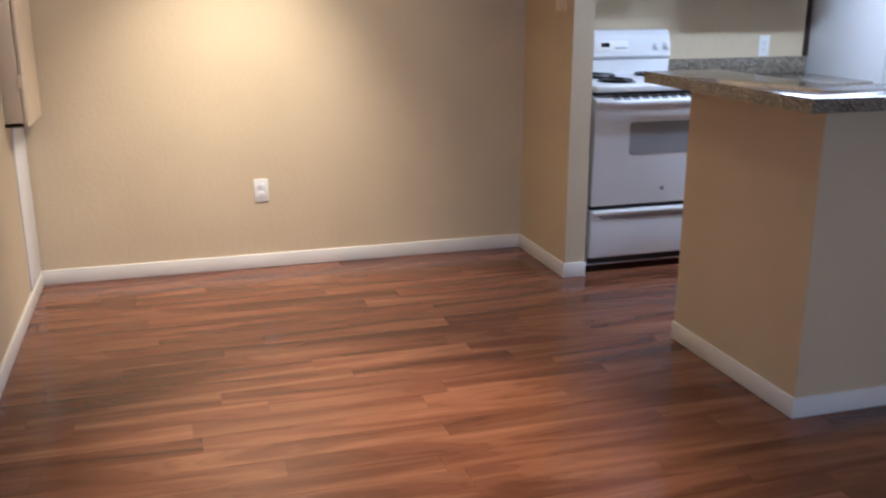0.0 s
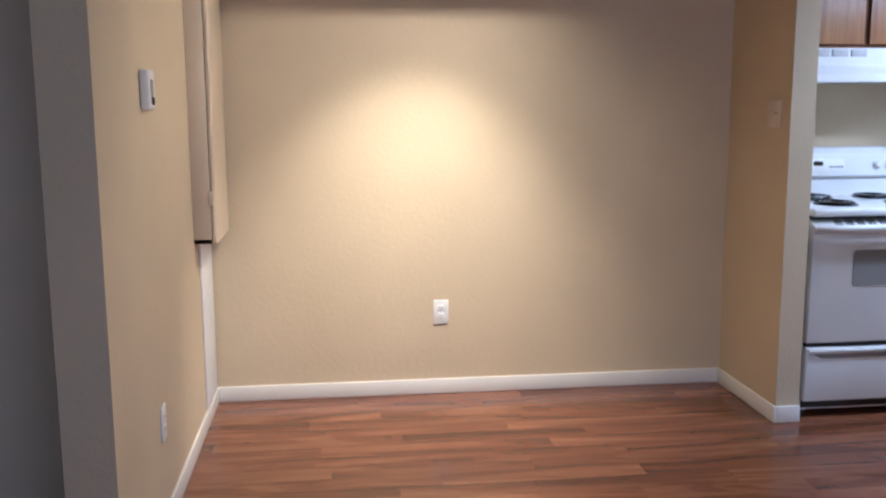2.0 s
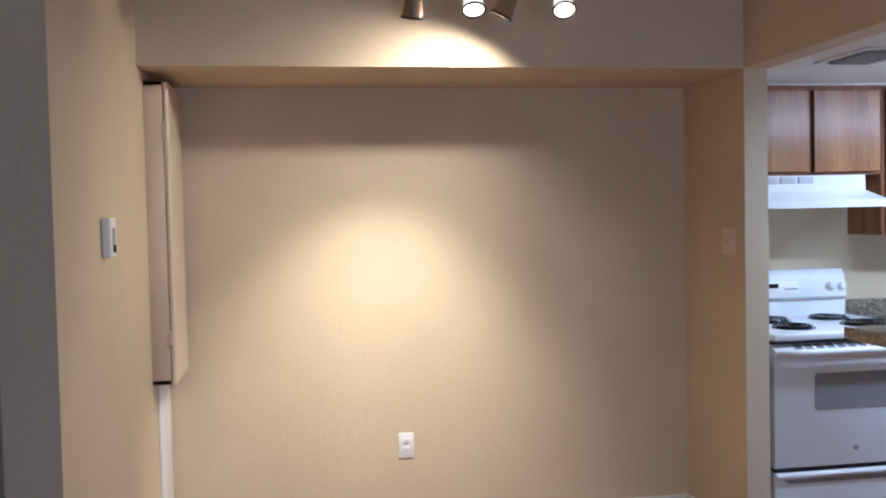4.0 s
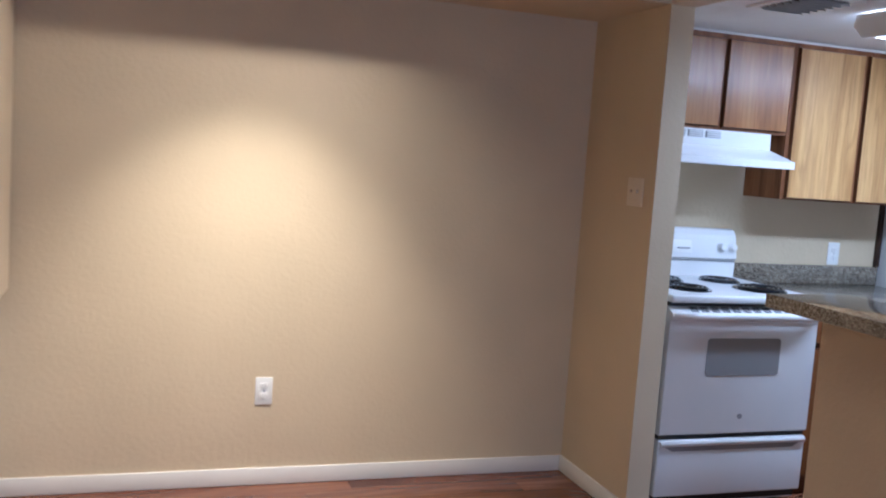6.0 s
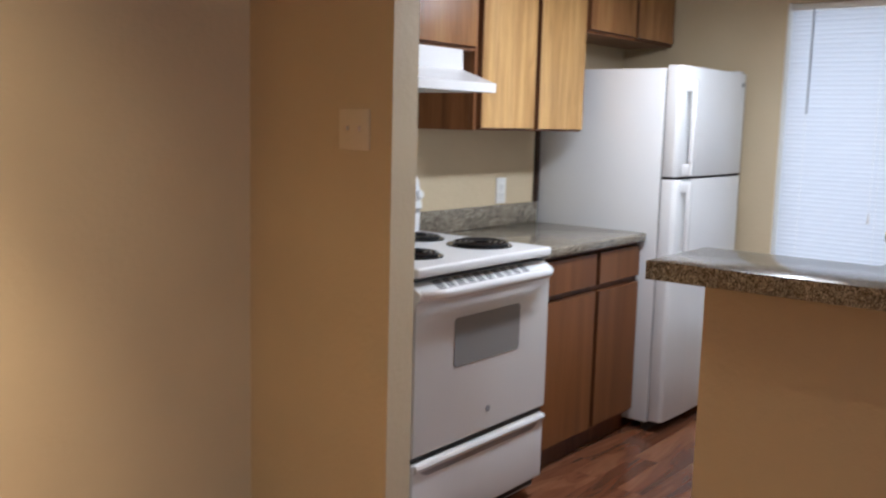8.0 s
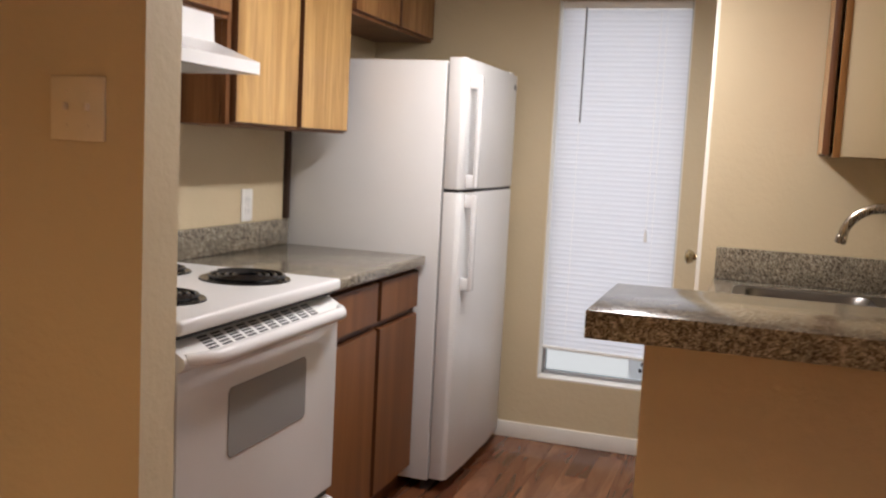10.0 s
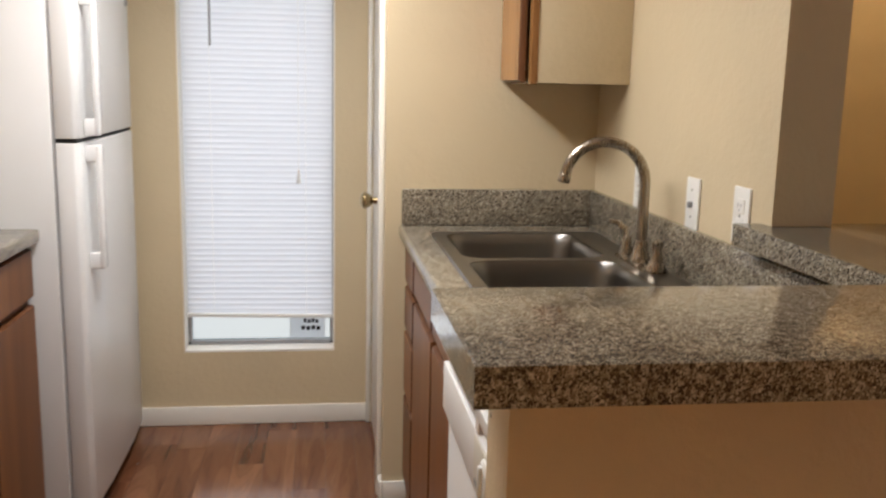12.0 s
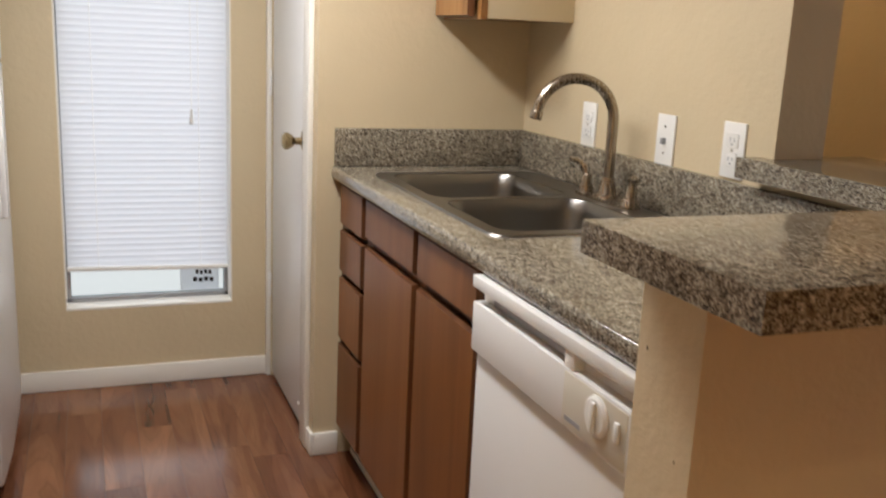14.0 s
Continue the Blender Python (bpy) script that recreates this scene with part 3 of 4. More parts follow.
# track light with four heads
track = thing("track_light", (-1.14, -0.908, HIGH), "ceiling track light with four bronze and opal heads, lit", "track light")
part("rail", box(B(), -1.62, -0.68, -0.925, -0.890, HIGH - 0.022, HIGH - 0.001, 0.003), PLATE, track)
for (at, aim, angle, watts) in HEADS:
    a, d_ = Vector(at), (Vector(aim) - Vector(at)).normalized()
    m = Matrix.Translation(a) @ d_.to_track_quat("Z", "Y").to_matrix().to_4x4()
    stem = part("stem", rod(B(), (a.x, -0.908, HIGH - 0.02), a + Vector((0, 0, 0.035)), 0.007, seg=12), BRONZE, track)
    part("socket", lathe(B(), ((0.016, -0.085), (0.022, -0.08), (0.022, -0.045)), m), BRONZE, track)
    rim = bmesh.new()
    seg = 28
    ringsets = []
    for r, h in ((0.024, -0.045), (0.030, -0.01), (0.040, 0.05), (0.037, 0.05), (0.028, -0.008), (0.022, -0.042)):
        ringsets.append([rim.verts.new((r * math.cos(2 * math.pi * k / seg), r * math.sin(2 * math.pi * k / seg), h)) for k in range(seg)])
    for lo_, hi_ in zip(ringsets, ringsets[1:]):
        for k in range(seg):
            rim.faces.new((lo_[k], lo_[(k + 1) % seg], hi_[(k + 1) % seg], hi_[k]))
    bm = B()
    merge(bm, rim, m)
    # heads aimed at the wall get the unlit colour, the others the glow
    head = part("shade", bm, AMBER if aim[1] > at[1] else SHADE, track, "cone shade coloured brown for its unlit back" if aim[1] > at[1] else "opal glass cone shade")
    bm = B()
    tube(bm, [m @ Vector((0.040 * math.cos(k * math.pi / 12), 0.040 * math.sin(k * math.pi / 12), 0.050)) for k in range(24)], 0.005, 8, True)
    part("rim", bm, BRONZE, head, "dark bronze rim")
    part("bulb", lathe(B(), ((0.010, -0.035), (0.020, -0.005), (0.027, 0.022), (0.024, 0.038), (0.006, 0.045)), m), BULB, head, "glowing warm bulb")

# kitchen ceiling lamp and vent
LX0, LX1, LY_ = 0.605, 1.775, -1.04
tube_lamp = thing("ceiling_light", (1.17, LY_, LOW), "long wraparound fluorescent ceiling light, lit", "ceiling light")
bowl_ = ((-0.155, 0.004), (-0.165, 0.045), (-0.120, 0.088), (0.120, 0.088), (0.165, 0.045), (0.155, 0.004))
part("diffuser", prism(B(), [(LY_ + u, LOW - v) for u, v in bowl_], 0, LX0 + 0.025, LX1 - 0.025), DIFFUSER, tube_lamp)
for x0, x1 in ((LX0, LX0 + 0.025), (LX1 - 0.025, LX1)):
    part("end_cap", prism(B(), [(LY_ + u * 1.06, LOW - 0.002 - v * 1.05) for u, v in bowl_], 0, x0, x1, 0.002), PLATE, tube_lamp)
# unseen dome fixture, added only to house that lamp
hall_lamp = thing("ceiling_light", (2.30, -2.68, HIGH), "unseen round ceiling dome added around the warm hall lamp", "ceiling light")
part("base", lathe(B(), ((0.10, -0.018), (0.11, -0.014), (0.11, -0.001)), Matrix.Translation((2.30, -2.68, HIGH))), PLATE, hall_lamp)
dome = part("shade", lathe(B(), ((0.010, -0.098), (0.045, -0.090), (0.075, -0.066), (0.092, -0.019)), Matrix.Translation((2.30, -2.68, HIGH))), SHADE, hall_lamp, "added opal glass dome")
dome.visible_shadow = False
vent = thing("ceiling_vent", (0.34, -0.91, LOW), "white louvred air vent in the kitchen ceiling", "vent")
part("backing", box(B(), 0.245, 0.435, -1.055, -0.765, LOW - 0.003, LOW), GAP, vent)
bm = B()
for x0, x1, y0, y1 in ((0.22, 0.25, -1.08, -0.74), (0.43, 0.46, -1.08, -0.74), (0.25, 0.43, -1.08, -1.05), (0.25, 0.43, -0.77, -0.74)):
    box(bm, x0, x1, y0, y1, LOW - 0.008, LOW, 0.002)
part("frame", bm, PLATE, vent)
for k in range(7):
    s = bmesh.new()
    box(s, 0.252, 0.428, -0.016, 0.016, -0.0008, 0.0008)
    bm = B()
    merge(bm, s, pose(0, -1.03 + k * 0.040, LOW - 0.010, 35))
    part("slat", bm, PLATE, vent)


# ---- kitchen cabinets ----
def slab_door(name, x0, x1, y, z0, z1, mat, parent, out=-1, label=""):
    """An overlay door or drawer front with a routed edge, its back at y, facing -y (out -1) or +y."""
    t = 0.019 * out
    bm = B()
    inset = 0.004
    tmp = bmesh.new()
    back = [tmp.verts.new((x, y, z)) for x, z in ((x0, z0), (x1, z0), (x1, z1), (x0, z1))]
    mid = [tmp.verts.new((x, y + t * 0.55, z)) for x, z in ((x0, z0), (x1, z0), (x1, z1), (x0, z1))]
    front = [tmp.verts.new((x, y + t, z)) for x, z in ((x0 + inset, z0 + inset), (x1 - inset, z0 + inset), (x1 - inset, z1 - inset), (x0 + inset, z1 - inset))]
    for a, b in ((back, mid), (mid, front)):
        for k in range(4):
            tmp.faces.new((a[k], a[(k + 1) % 4], b[(k + 1) % 4], b[k]))
    tmp.faces.new(front)
    tmp.faces.new(back[::-1])
    bmesh.ops.recalc_face_normals(tmp, faces=tmp.faces[:])
    merge(bm, tmp)
    ob = part(name, bm, mat, parent, label)
    # door sides coloured dark to carry the shade of the gaps beside them
    ob.data.materials.append(STAIN_SHADE)
    for p in ob.data.polygons:
        p.material_index = 0 if abs(p.normal.y) > 0.9 else 1
    return ob


def carcass(parent, x0, x1, y_front, y_back, z0, z1, rails, stiles, inner=None, mat=None):
    """A cabinet box behind a face frame of stiles and rails."""
    s = 1 if y_back > y_front else -1
    mat = mat or STAIN_SHADE
    f0, f1 = sorted((y_front, y_front + s * 0.018))
    b0, b1 = sorted((y_front + s * 0.0185, y_back))
    part("body", box(B(), x0, x1, b0, b1, z0, inner or z1, 0.001, 1), mat, parent)
    for a, b in stiles:
        part("stile", box(B(), a, b, f0, f1, z0, z1, 0.001, 1), mat, parent)
    for a, b in rails:
        for left, right in zip(stiles, stiles[1:]):
            part("rail", box(B(), left[1], right[0], f0 + 0.0006, f1 - 0.0006, a, b), mat, parent)


UY = -0.180
up = thing("wall_cabinet", (0.52, YK, 1.605), "short two-door wood wall cabinet above the range hood, browned partly for shade", "cabinet", "kitchen wall cabinets")
carcass(up, 0.138, 0.905, UY, YK - 0.002, 1.600, 2.018, ((1.600, 1.625), (1.99, 2.018)), ((0.138, 0.165), (0.520, 0.560), (0.875, 0.905)), mat=FRAME)
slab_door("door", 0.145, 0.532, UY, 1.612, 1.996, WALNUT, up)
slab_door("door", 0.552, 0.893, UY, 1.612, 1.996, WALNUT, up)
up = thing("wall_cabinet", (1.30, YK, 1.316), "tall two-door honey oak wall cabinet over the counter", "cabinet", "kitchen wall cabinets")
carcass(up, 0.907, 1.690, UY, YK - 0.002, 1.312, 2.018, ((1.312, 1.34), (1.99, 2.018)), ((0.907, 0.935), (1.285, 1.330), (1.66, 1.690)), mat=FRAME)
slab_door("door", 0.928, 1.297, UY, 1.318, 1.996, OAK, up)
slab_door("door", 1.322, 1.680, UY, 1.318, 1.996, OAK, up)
up = thing("wall_cabinet", (2.12, YK, 1.75), "short two-door wood wall cabinet above the fridge, browned partly for shade", "cabinet", "kitchen wall cabinets")
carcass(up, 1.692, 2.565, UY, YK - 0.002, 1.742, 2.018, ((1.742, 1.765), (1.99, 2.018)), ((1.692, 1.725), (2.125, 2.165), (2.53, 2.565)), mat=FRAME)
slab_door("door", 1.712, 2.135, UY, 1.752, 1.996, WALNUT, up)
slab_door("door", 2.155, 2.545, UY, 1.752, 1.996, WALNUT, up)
setting("trim_cabinet_top", box(B(), 0.138, 2.565, UY + 0.006, YK - 0.002, 2.0185, LOW), CEIL, "thin white filler strip above the wall cabinets", "trim")
# dark strip standing in for the gap between wall and fridge
setting("trim_wall_strip", box(B(), 1.747, 1.769, YK - 0.02, YK - 0.0005, 0.985, 1.741), STRIP, "dark brown strip in the gap beside the fridge", "trim")

up = thing("wall_cabinet", (1.72, YS1, 1.318), "small brown wood wall cabinet over the sink with a painted side", "cabinet", "kitchen wall cabinets")
part("side_panel", box(B(), 1.585, 1.600, YS1 + 0.001, -1.822, 1.312, 2.028, 0.001), WALL, up, "tan painted side panel")
bm = B()
box(bm, 1.600, XC - 0.002, YS1 + 0.001, -1.822, 1.312, 1.327)
box(bm, 1.600, XC - 0.002, YS1 + 0.001, -1.822, 2.013, 2.028)
box(bm, 1.582, 1.625, -1.822, -1.803, 1.308, 2.028, 0.001)
box(bm, 1.625, XC - 0.002, -1.822, -1.803, 1.308, 1.345)
part("body", bm, WALNUT, up)
slab_door("door", 1.600, XC - 0.006, -1.793, 1.314, 2.010, WALNUT, up, 1)

# base cabinets, stove side
base = thing("base_cabinet", (1.32, YK, FLOOR), "red-brown wood base cabinet with two drawers over two doors", "cabinet", "kitchen base cabinets")
LY = -0.452
carcass(base, 0.866, 1.760, LY, YK - 0.002, 0.09, 0.853, ((0.09, 0.12), (0.675, 0.705), (0.835, 0.853)), ((0.866, 0.900), (1.365, 1.415), (1.735, 1.760)))
part("toe_kick", box(B(), 0.866, 1.760, LY + 0.03, LY + 0.05, FLOOR, 0.089), STAIN_SHADE, base, "dark brown toe board")
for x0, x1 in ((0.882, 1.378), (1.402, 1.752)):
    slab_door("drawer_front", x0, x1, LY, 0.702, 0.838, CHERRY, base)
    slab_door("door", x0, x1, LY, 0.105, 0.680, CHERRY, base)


def countertop(bm, x0, x1, y0, y1, z0, z1):
    box(bm, x0, x1, y0, y1, z0, z1, 0.008, 3)


top = thing("countertop", (1.32, YK, 0.855), "grey-tan speckled laminate countertop with a backsplash beside the stove", "countertop")
bm = B()
countertop(bm, 0.864, 1.762, -0.492, YK - 0.001, 0.854, 0.890)
part("slab", bm, GRANITE, top)
part("backsplash", box(B(), 0.864, 1.762, YK - 0.022, YK - 0.001, 0.8905, 0.984, 0.004), GRANITE, top)

# ---- stove ----
SX0, SX1 = 0.134, 0.860
stove = thing("stove", (0.51, -0.2, FLOOR), "white freestanding electric coil stove with a grey oven window", "stove")
bm = B()
box(bm, SX0 + 0.004, SX1 - 0.004, -0.545, 0.075, 0.040, 0.875, 0.003)
part("body", bm, WHITE, stove)
for x in (SX0 + 0.05, SX1 - 0.05):
    for y in (-0.48, 0.02):
        part("foot", rod(B(), (x, y, FLOOR), (x, y, 0.041), 0.016, seg=12), GAP, stove)
part("kick_gap", box(B(), SX0 + 0.01, SX1 - 0.01, -0.552, -0.54, 0.050, 0.085), GAP, stove)
# cooktop
bm = B()
box(bm, SX0, SX1, -0.592, 0.03, 0.888, 0.920, 0.011, 4)
cooktop = part("cooktop", bm, WHITE, stove, "white enamel cooktop")
# solid black strips give the slot under the cooktop its shade
part("cooktop_gap", box(B(), SX0 + 0.006, SX1 - 0.006, -0.576, -0.557, 0.880, 0.889), GAP, stove)
part("cooktop_gap", box(B(), SX0 + 0.006, SX1 - 0.006, -0.556, -0.54, 0.853, 0.889), GAP, stove)
for cx, cy, r in ((0.325, -0.415, 0.083), (0.690, -0.400, 0.105), (0.335, -0.150, 0.105), (0.660, -0.150, 0.083)):
    pan = part("drip_pan", lathe(B(), ((r + 0.011, 0.9198), (r + 0.009, 0.9240), (r + 0.002, 0.9225), (0.03, 0.9215)), Matrix.Translation((cx, cy, 0))), BLACK, cooktop, "black drip pan")
    bm = B()
    turns, steps = 4.2 if r > 0.09 else 3.4, 110
    pts = []
    for k in range(steps):
        f = k / (steps - 1)
        a = f * turns * 2 * math.pi
        rr = 0.022 + (r - 0.022) * f
        pts.append((cx + rr * math.cos(a), cy + rr * math.sin(a), 0.9295))
    tube(bm, pts, 0.0052, 7)
    part("coil", bm, BLACK, cooktop, "black spiral heating coil")
# backguard with sloped face and rounded top
bm = B()
prism(bm, ((0.004, 0.906), (0.000, 0.985), (0.004, 1.000), (-0.012, 1.010), (0.010, 1.115), (0.030, 1.142), (0.060, 1.148), (0.074, 1.130), (0.074, 0.906)), 0, SX0 + 0.006, SX1 - 0.014, 0.003)
guard = part("backguard", bm, WHITE, stove)
part("seam", box(B(), SX0 + 0.01, SX1 - 0.018, -0.002, 0.003, 0.993, 0.998), GREY, guard)


def on_guard(x, z):
    """Pose of a fitting on the sloped control face."""
    return Matrix.Translation((x, -0.012 + (z - 1.010) * 0.21, z)) @ pose(0, 0, 0, 78)


for x in (0.215, 0.262, 0.760, 0.820):
    part("control_knob", lathe(B(), ((0.024, 0), (0.024, 0.004), (0.019, 0.006), (0.017, 0.022), (0.014, 0.025), (0.003, 0.026)), on_guard(x, 1.060), 20), WHITE, guard, "white oven knob")
panel = B()
tmp = bmesh.new()
box(tmp, -0.095, 0.095, -0.030, 0.030, -0.001, 0.0022, 0.001)
merge(panel, tmp, on_guard(0.50, 1.060))
part("clock_panel", panel, PLATE, guard)
panel = B()
tmp = bmesh.new()
box(tmp, -0.024, 0.024, -0.002, 0.020, 0.0022, 0.0032)
merge(panel, tmp, on_guard(0.462, 1.060))
part("display", panel, BLACK, guard, "black clock display")
for k in range(4):
    panel = B()
    tmp = bmesh.new()
    box(tmp, -0.008, 0.008, -0.004, 0.004, 0.0022, 0.0032)
    merge(panel, tmp, on_guard(0.525 + 0.018 * k, 1.052))
    part("button", panel, GREY, guard)
# oven door with bow handle, vents and window
door = part("oven_door", prism(B(), ((-0.546, 0.345), (-0.580, 0.345), (-0.586, 0.352), (-0.586, 0.815), (-0.598, 0.824), (-0.604, 0.836), (-0.600, 0.846), (-0.556, 0.872), (-0.546, 0.873)), 0, SX0 + 0.003, SX1 - 0.003, 0.002), WHITE, stove)
part("oven_window", prism(B(), [(x, z) for x, z in ((0.322, 0.600), (0.332, 0.590), (0.667, 0.590), (0.677, 0.600), (0.677, 0.735), (0.667, 0.745), (0.332, 0.745), (0.322, 0.735))], 1, -0.5885, -0.580), SMOKE, door, "grey tinted oven window")
bm = B()
span = [k / 32 for k in range(33)]
bow = [(SX0 + 0.016 + (SX1 - SX0 - 0.032) * f, -0.594 - 0.036 * min(1.0, math.sin(math.pi * f) * 3.4) ** 0.8, 0.842) for f in span]
tube(bm, bow, [0.0115 + 0.0055 * min(1.0, math.sin(math.pi * f) * 2.5) for f in span], 14)
part("handle", bm, WHITE, door, "white bowed oven handle")
for k in range(10):
    for j in range(5):
        tmp = bmesh.new()
        box(tmp, -0.0175, 0.0175, -0.0024, 0.0024, -0.0008, 0.0010)
        bm = B()
        merge(bm, tmp, pose(SX0 + 0.115 + k * 0.0500, -0.5945 + j * 0.0075, 0.8495 + j * 0.00443, 30.6))
        part("vent_slot", bm, VENT, door)
part("emblem", rod(B(), (0.510, -0.5885, 0.418), (0.510, -0.584, 0.418), 0.011, seg=20), GREY, door, "round grey maker's emblem")
part("door_gap", box(B(), SX0 + 0.006, SX1 - 0.006, -0.572, -0.545, 0.326, 0.344), GAP, stove)
drawer = part("storage_drawer", box(B(), SX0 + 0.003, SX1 - 0.003, -0.584, -0.546, 0.086, 0.325, 0.008, 3), WHITE, stove)
part("drawer_lip", prism(B(), ((-0.583, 0.296), (-0.594, 0.300), (-0.598, 0.312), (-0.592, 0.322), (-0.583, 0.324)), 0, SX0 + 0.01, SX1 - 0.01, 0.002), WHITE, drawer)
# no recess is cut: a flat grey band stands for its shade
part("recess_shade", prism(B(), ((SX0 + 0.07, 0.278), (SX1 - 0.07, 0.278), (SX1 - 0.035, 0.2965), (SX0 + 0.035, 0.2965)), 1, -0.5854, -0.583), GREY, drawer, "flat grey band painting the shade of a finger recess")

stove.matrix_world = Matrix.Translation((0.51, -0.186, FLOOR))

# range hood: box on top, flared skirt, lip
hood = thing("range_hood", (0.51, YK, 1.45), "white under-cabinet range hood with a flared skirt", "range hood")
bm = B()
HX0, HX1 = 0.139, 0.868
tmp = bmesh.new()
loops = []
for (x0, x1, yf, z) in ((HX0 + 0.005, HX1 - 0.055, -0.196, 1.599), (HX0 + 0.005, HX1 - 0.055, -0.200, 1.527), (HX0, HX1 - 0.010, -0.300, 1.484), (HX0, HX1, -0.308, 1.480), (HX0, HX1, -0.308, 1.448)):
    loops.append([tmp.verts.new(p) for p in ((x0, YK - 0.002, z), (x0, yf, z), (x1, yf, z), (x1, YK - 0.002, z))])
for a, b in zip(loops, loops[1:]):
    for k in range(4):
        tmp.faces.new((a[k], a[(k + 1) % 4], b[(k + 1) % 4], b[k]))
tmp.faces.new(loops[0])
inner = [tmp.verts.new(p) for p in ((HX0 + 0.02, YK - 0.02, 1.448), (HX0 + 0.02, -0.288, 1.448), (HX1 - 0.02, -0.288, 1.448), (HX1 - 0.02, YK - 0.02, 1.448))]
deep = [tmp.verts.new((v.co.x, v.co.y, 1.475)) for v in inner]
for a, b in ((loops[-1], inner), (inner, deep)):
    for k in range(4):
        tmp.faces.new((a[k], a[(k + 1) % 4], b[(k + 1) % 4], b[k]))
tmp.faces.new(deep)
bmesh.ops.recalc_face_normals(tmp, faces=tmp.faces[:])
merge(bm, tmp)
part("shell", bm, WHITE, hood)
for gx in (0.29, 0.38, 0.47):
    grille = part("grille", box(B(), gx, gx + 0.075, -0.2025, -0.197, 1.562, 1.592, 0.001), GREY, hood, "grey vent grille")
    for k in range(3):
        part("louvre", box(B(), gx + 0.003, gx + 0.072, -0.2045, -0.202, 1.566 + k * 0.009, 1.570 + k * 0.009), WHITE, grille)
part("filter", box(B(), HX0 + 0.10, HX1 - 0.10, -0.25, 0.03, 1.466, 1.474, 0.002), ALUMINIUM, hood, "grey metal grease filter")

# ---- refrigerator ----
FX0, FX1, FZ, SPLIT = 1.771, 2.504, 1.600, 1.128
fridge = thing("refrigerator", (2.14, -0.25, FLOOR), "white top-freezer refrigerator with white bar handles", "refrigerator")
part("body", box(B(), FX0, FX1, -0.5335, YK - 0.004, 0.05, FZ - 0.012, 0.006, 2), FRIDGE, fridge)
part("door_seal", box(B(), FX0 + 0.004, FX1 - 0.004, -0.540, -0.530, 0.06, FZ - 0.02), SEAL, fridge)
part("kick_grille", box(B(), FX0 + 0.02, FX1 - 0.02, -0.53, -0.50, FLOOR, 0.055), GAP, fridge, "black kick grille")
for name, z0, z1 in (("freezer_door", SPLIT + 0.006, FZ), ("fresh_food_door", 0.060, SPLIT - 0.006)):
    bm = B()
    prism(bm, ((FX0, -0.541), (FX0, -0.590), (FX0 + 0.012, -0.604), (FX0 + 0.20, -0.612), (FX1 - 0.20, -0.612), (FX1 - 0.012, -0.604), (FX1, -0.590), (FX1, -0.541)), 2, z0, z1, 0.004)
    d = part(name, bm, FRIDGE, fridge)
    h0, h1 = (SPLIT + 0.012, 1.540) if name == "freezer_door" else (0.765, SPLIT - 0.012)
    bm = B()
    hx = FX0 + 0.062
    box(bm, hx - 0.017, hx + 0.017, -0.650, -0.634, h0, h1, 0.006, 3)
    for z in (h0 + 0.024, h1 - 0.024):
        box(bm, hx - 0.015, hx + 0.015, -0.640, -0.606, z - 0.024, z + 0.024, 0.005, 2)
    part("handle", bm, WHITE, d, "white flat vertical grip handle")
part("split_gap", box(B(), FX0 + 0.008, FX1 - 0.008, -0.596, -0.541, SPLIT - 0.0055, SPLIT + 0.0055), GAP, fridge)
part("emblem", rod(B(), (2.452, -0.610, 1.548), (2.452, -0.6035, 1.548), 0.012, seg=18), GREY, fridge, "small round grey emblem")
part("hinge_cover", box(B(), FX1 - 0.08, FX1 - 0.01, -0.59, -0.50, FZ, FZ + 0.012, 0.003), WHITE, fridge)

# ---- sink side ----
CY = -1.518
sinkbase = thing("base_cabinet", (1.13, YS1, FLOOR), "red-brown wood sink cabinet with two tall doors", "cabinet", "kitchen base cabinets")
carcass(sinkbase, 0.774, 1.563, CY - 0.002, YS1 + 0.002, 0.10, 0.853, ((0.10, 0.15), (0.715, 0.755), (0.84, 0.853)), ((0.774, 0.830), (1.130, 1.185), (1.530, 1.563)), 0.66)
part("toe_kick", box(B(), 0.774, 1.563, CY - 0.07, CY - 0.05, FLOOR, 0.099), STAIN_SHADE, sinkbase, "worn brown toe board")
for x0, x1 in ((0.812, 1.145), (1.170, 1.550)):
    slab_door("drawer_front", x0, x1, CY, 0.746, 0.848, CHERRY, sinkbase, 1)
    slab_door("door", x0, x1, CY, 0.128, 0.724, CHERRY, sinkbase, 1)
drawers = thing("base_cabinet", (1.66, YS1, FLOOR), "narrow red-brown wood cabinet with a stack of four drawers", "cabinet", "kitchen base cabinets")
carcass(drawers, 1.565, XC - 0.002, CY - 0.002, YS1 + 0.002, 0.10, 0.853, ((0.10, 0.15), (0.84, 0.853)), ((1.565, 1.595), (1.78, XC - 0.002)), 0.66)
part("toe_kick", box(B(), 1.565, XC - 0.002, CY - 0.07, CY - 0.05, FLOOR, 0.099), STAIN_SHADE, drawers, "worn brown toe board")
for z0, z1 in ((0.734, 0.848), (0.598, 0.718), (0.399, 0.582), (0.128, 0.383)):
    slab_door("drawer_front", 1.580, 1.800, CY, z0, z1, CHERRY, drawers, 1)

part("shoe_moulding", box(B(), 0.774, 1.563, CY - 0.050, CY - 0.036, FLOOR, FLOOR + 0.020, 0.004), DIALTAN, sinkbase, "worn pale shoe moulding")
part("shoe_moulding", box(B(), 1.565, XC - 0.014, CY - 0.050, CY - 0.036, FLOOR, FLOOR + 0.020, 0.004), DIALTAN, drawers, "worn pale shoe moulding")

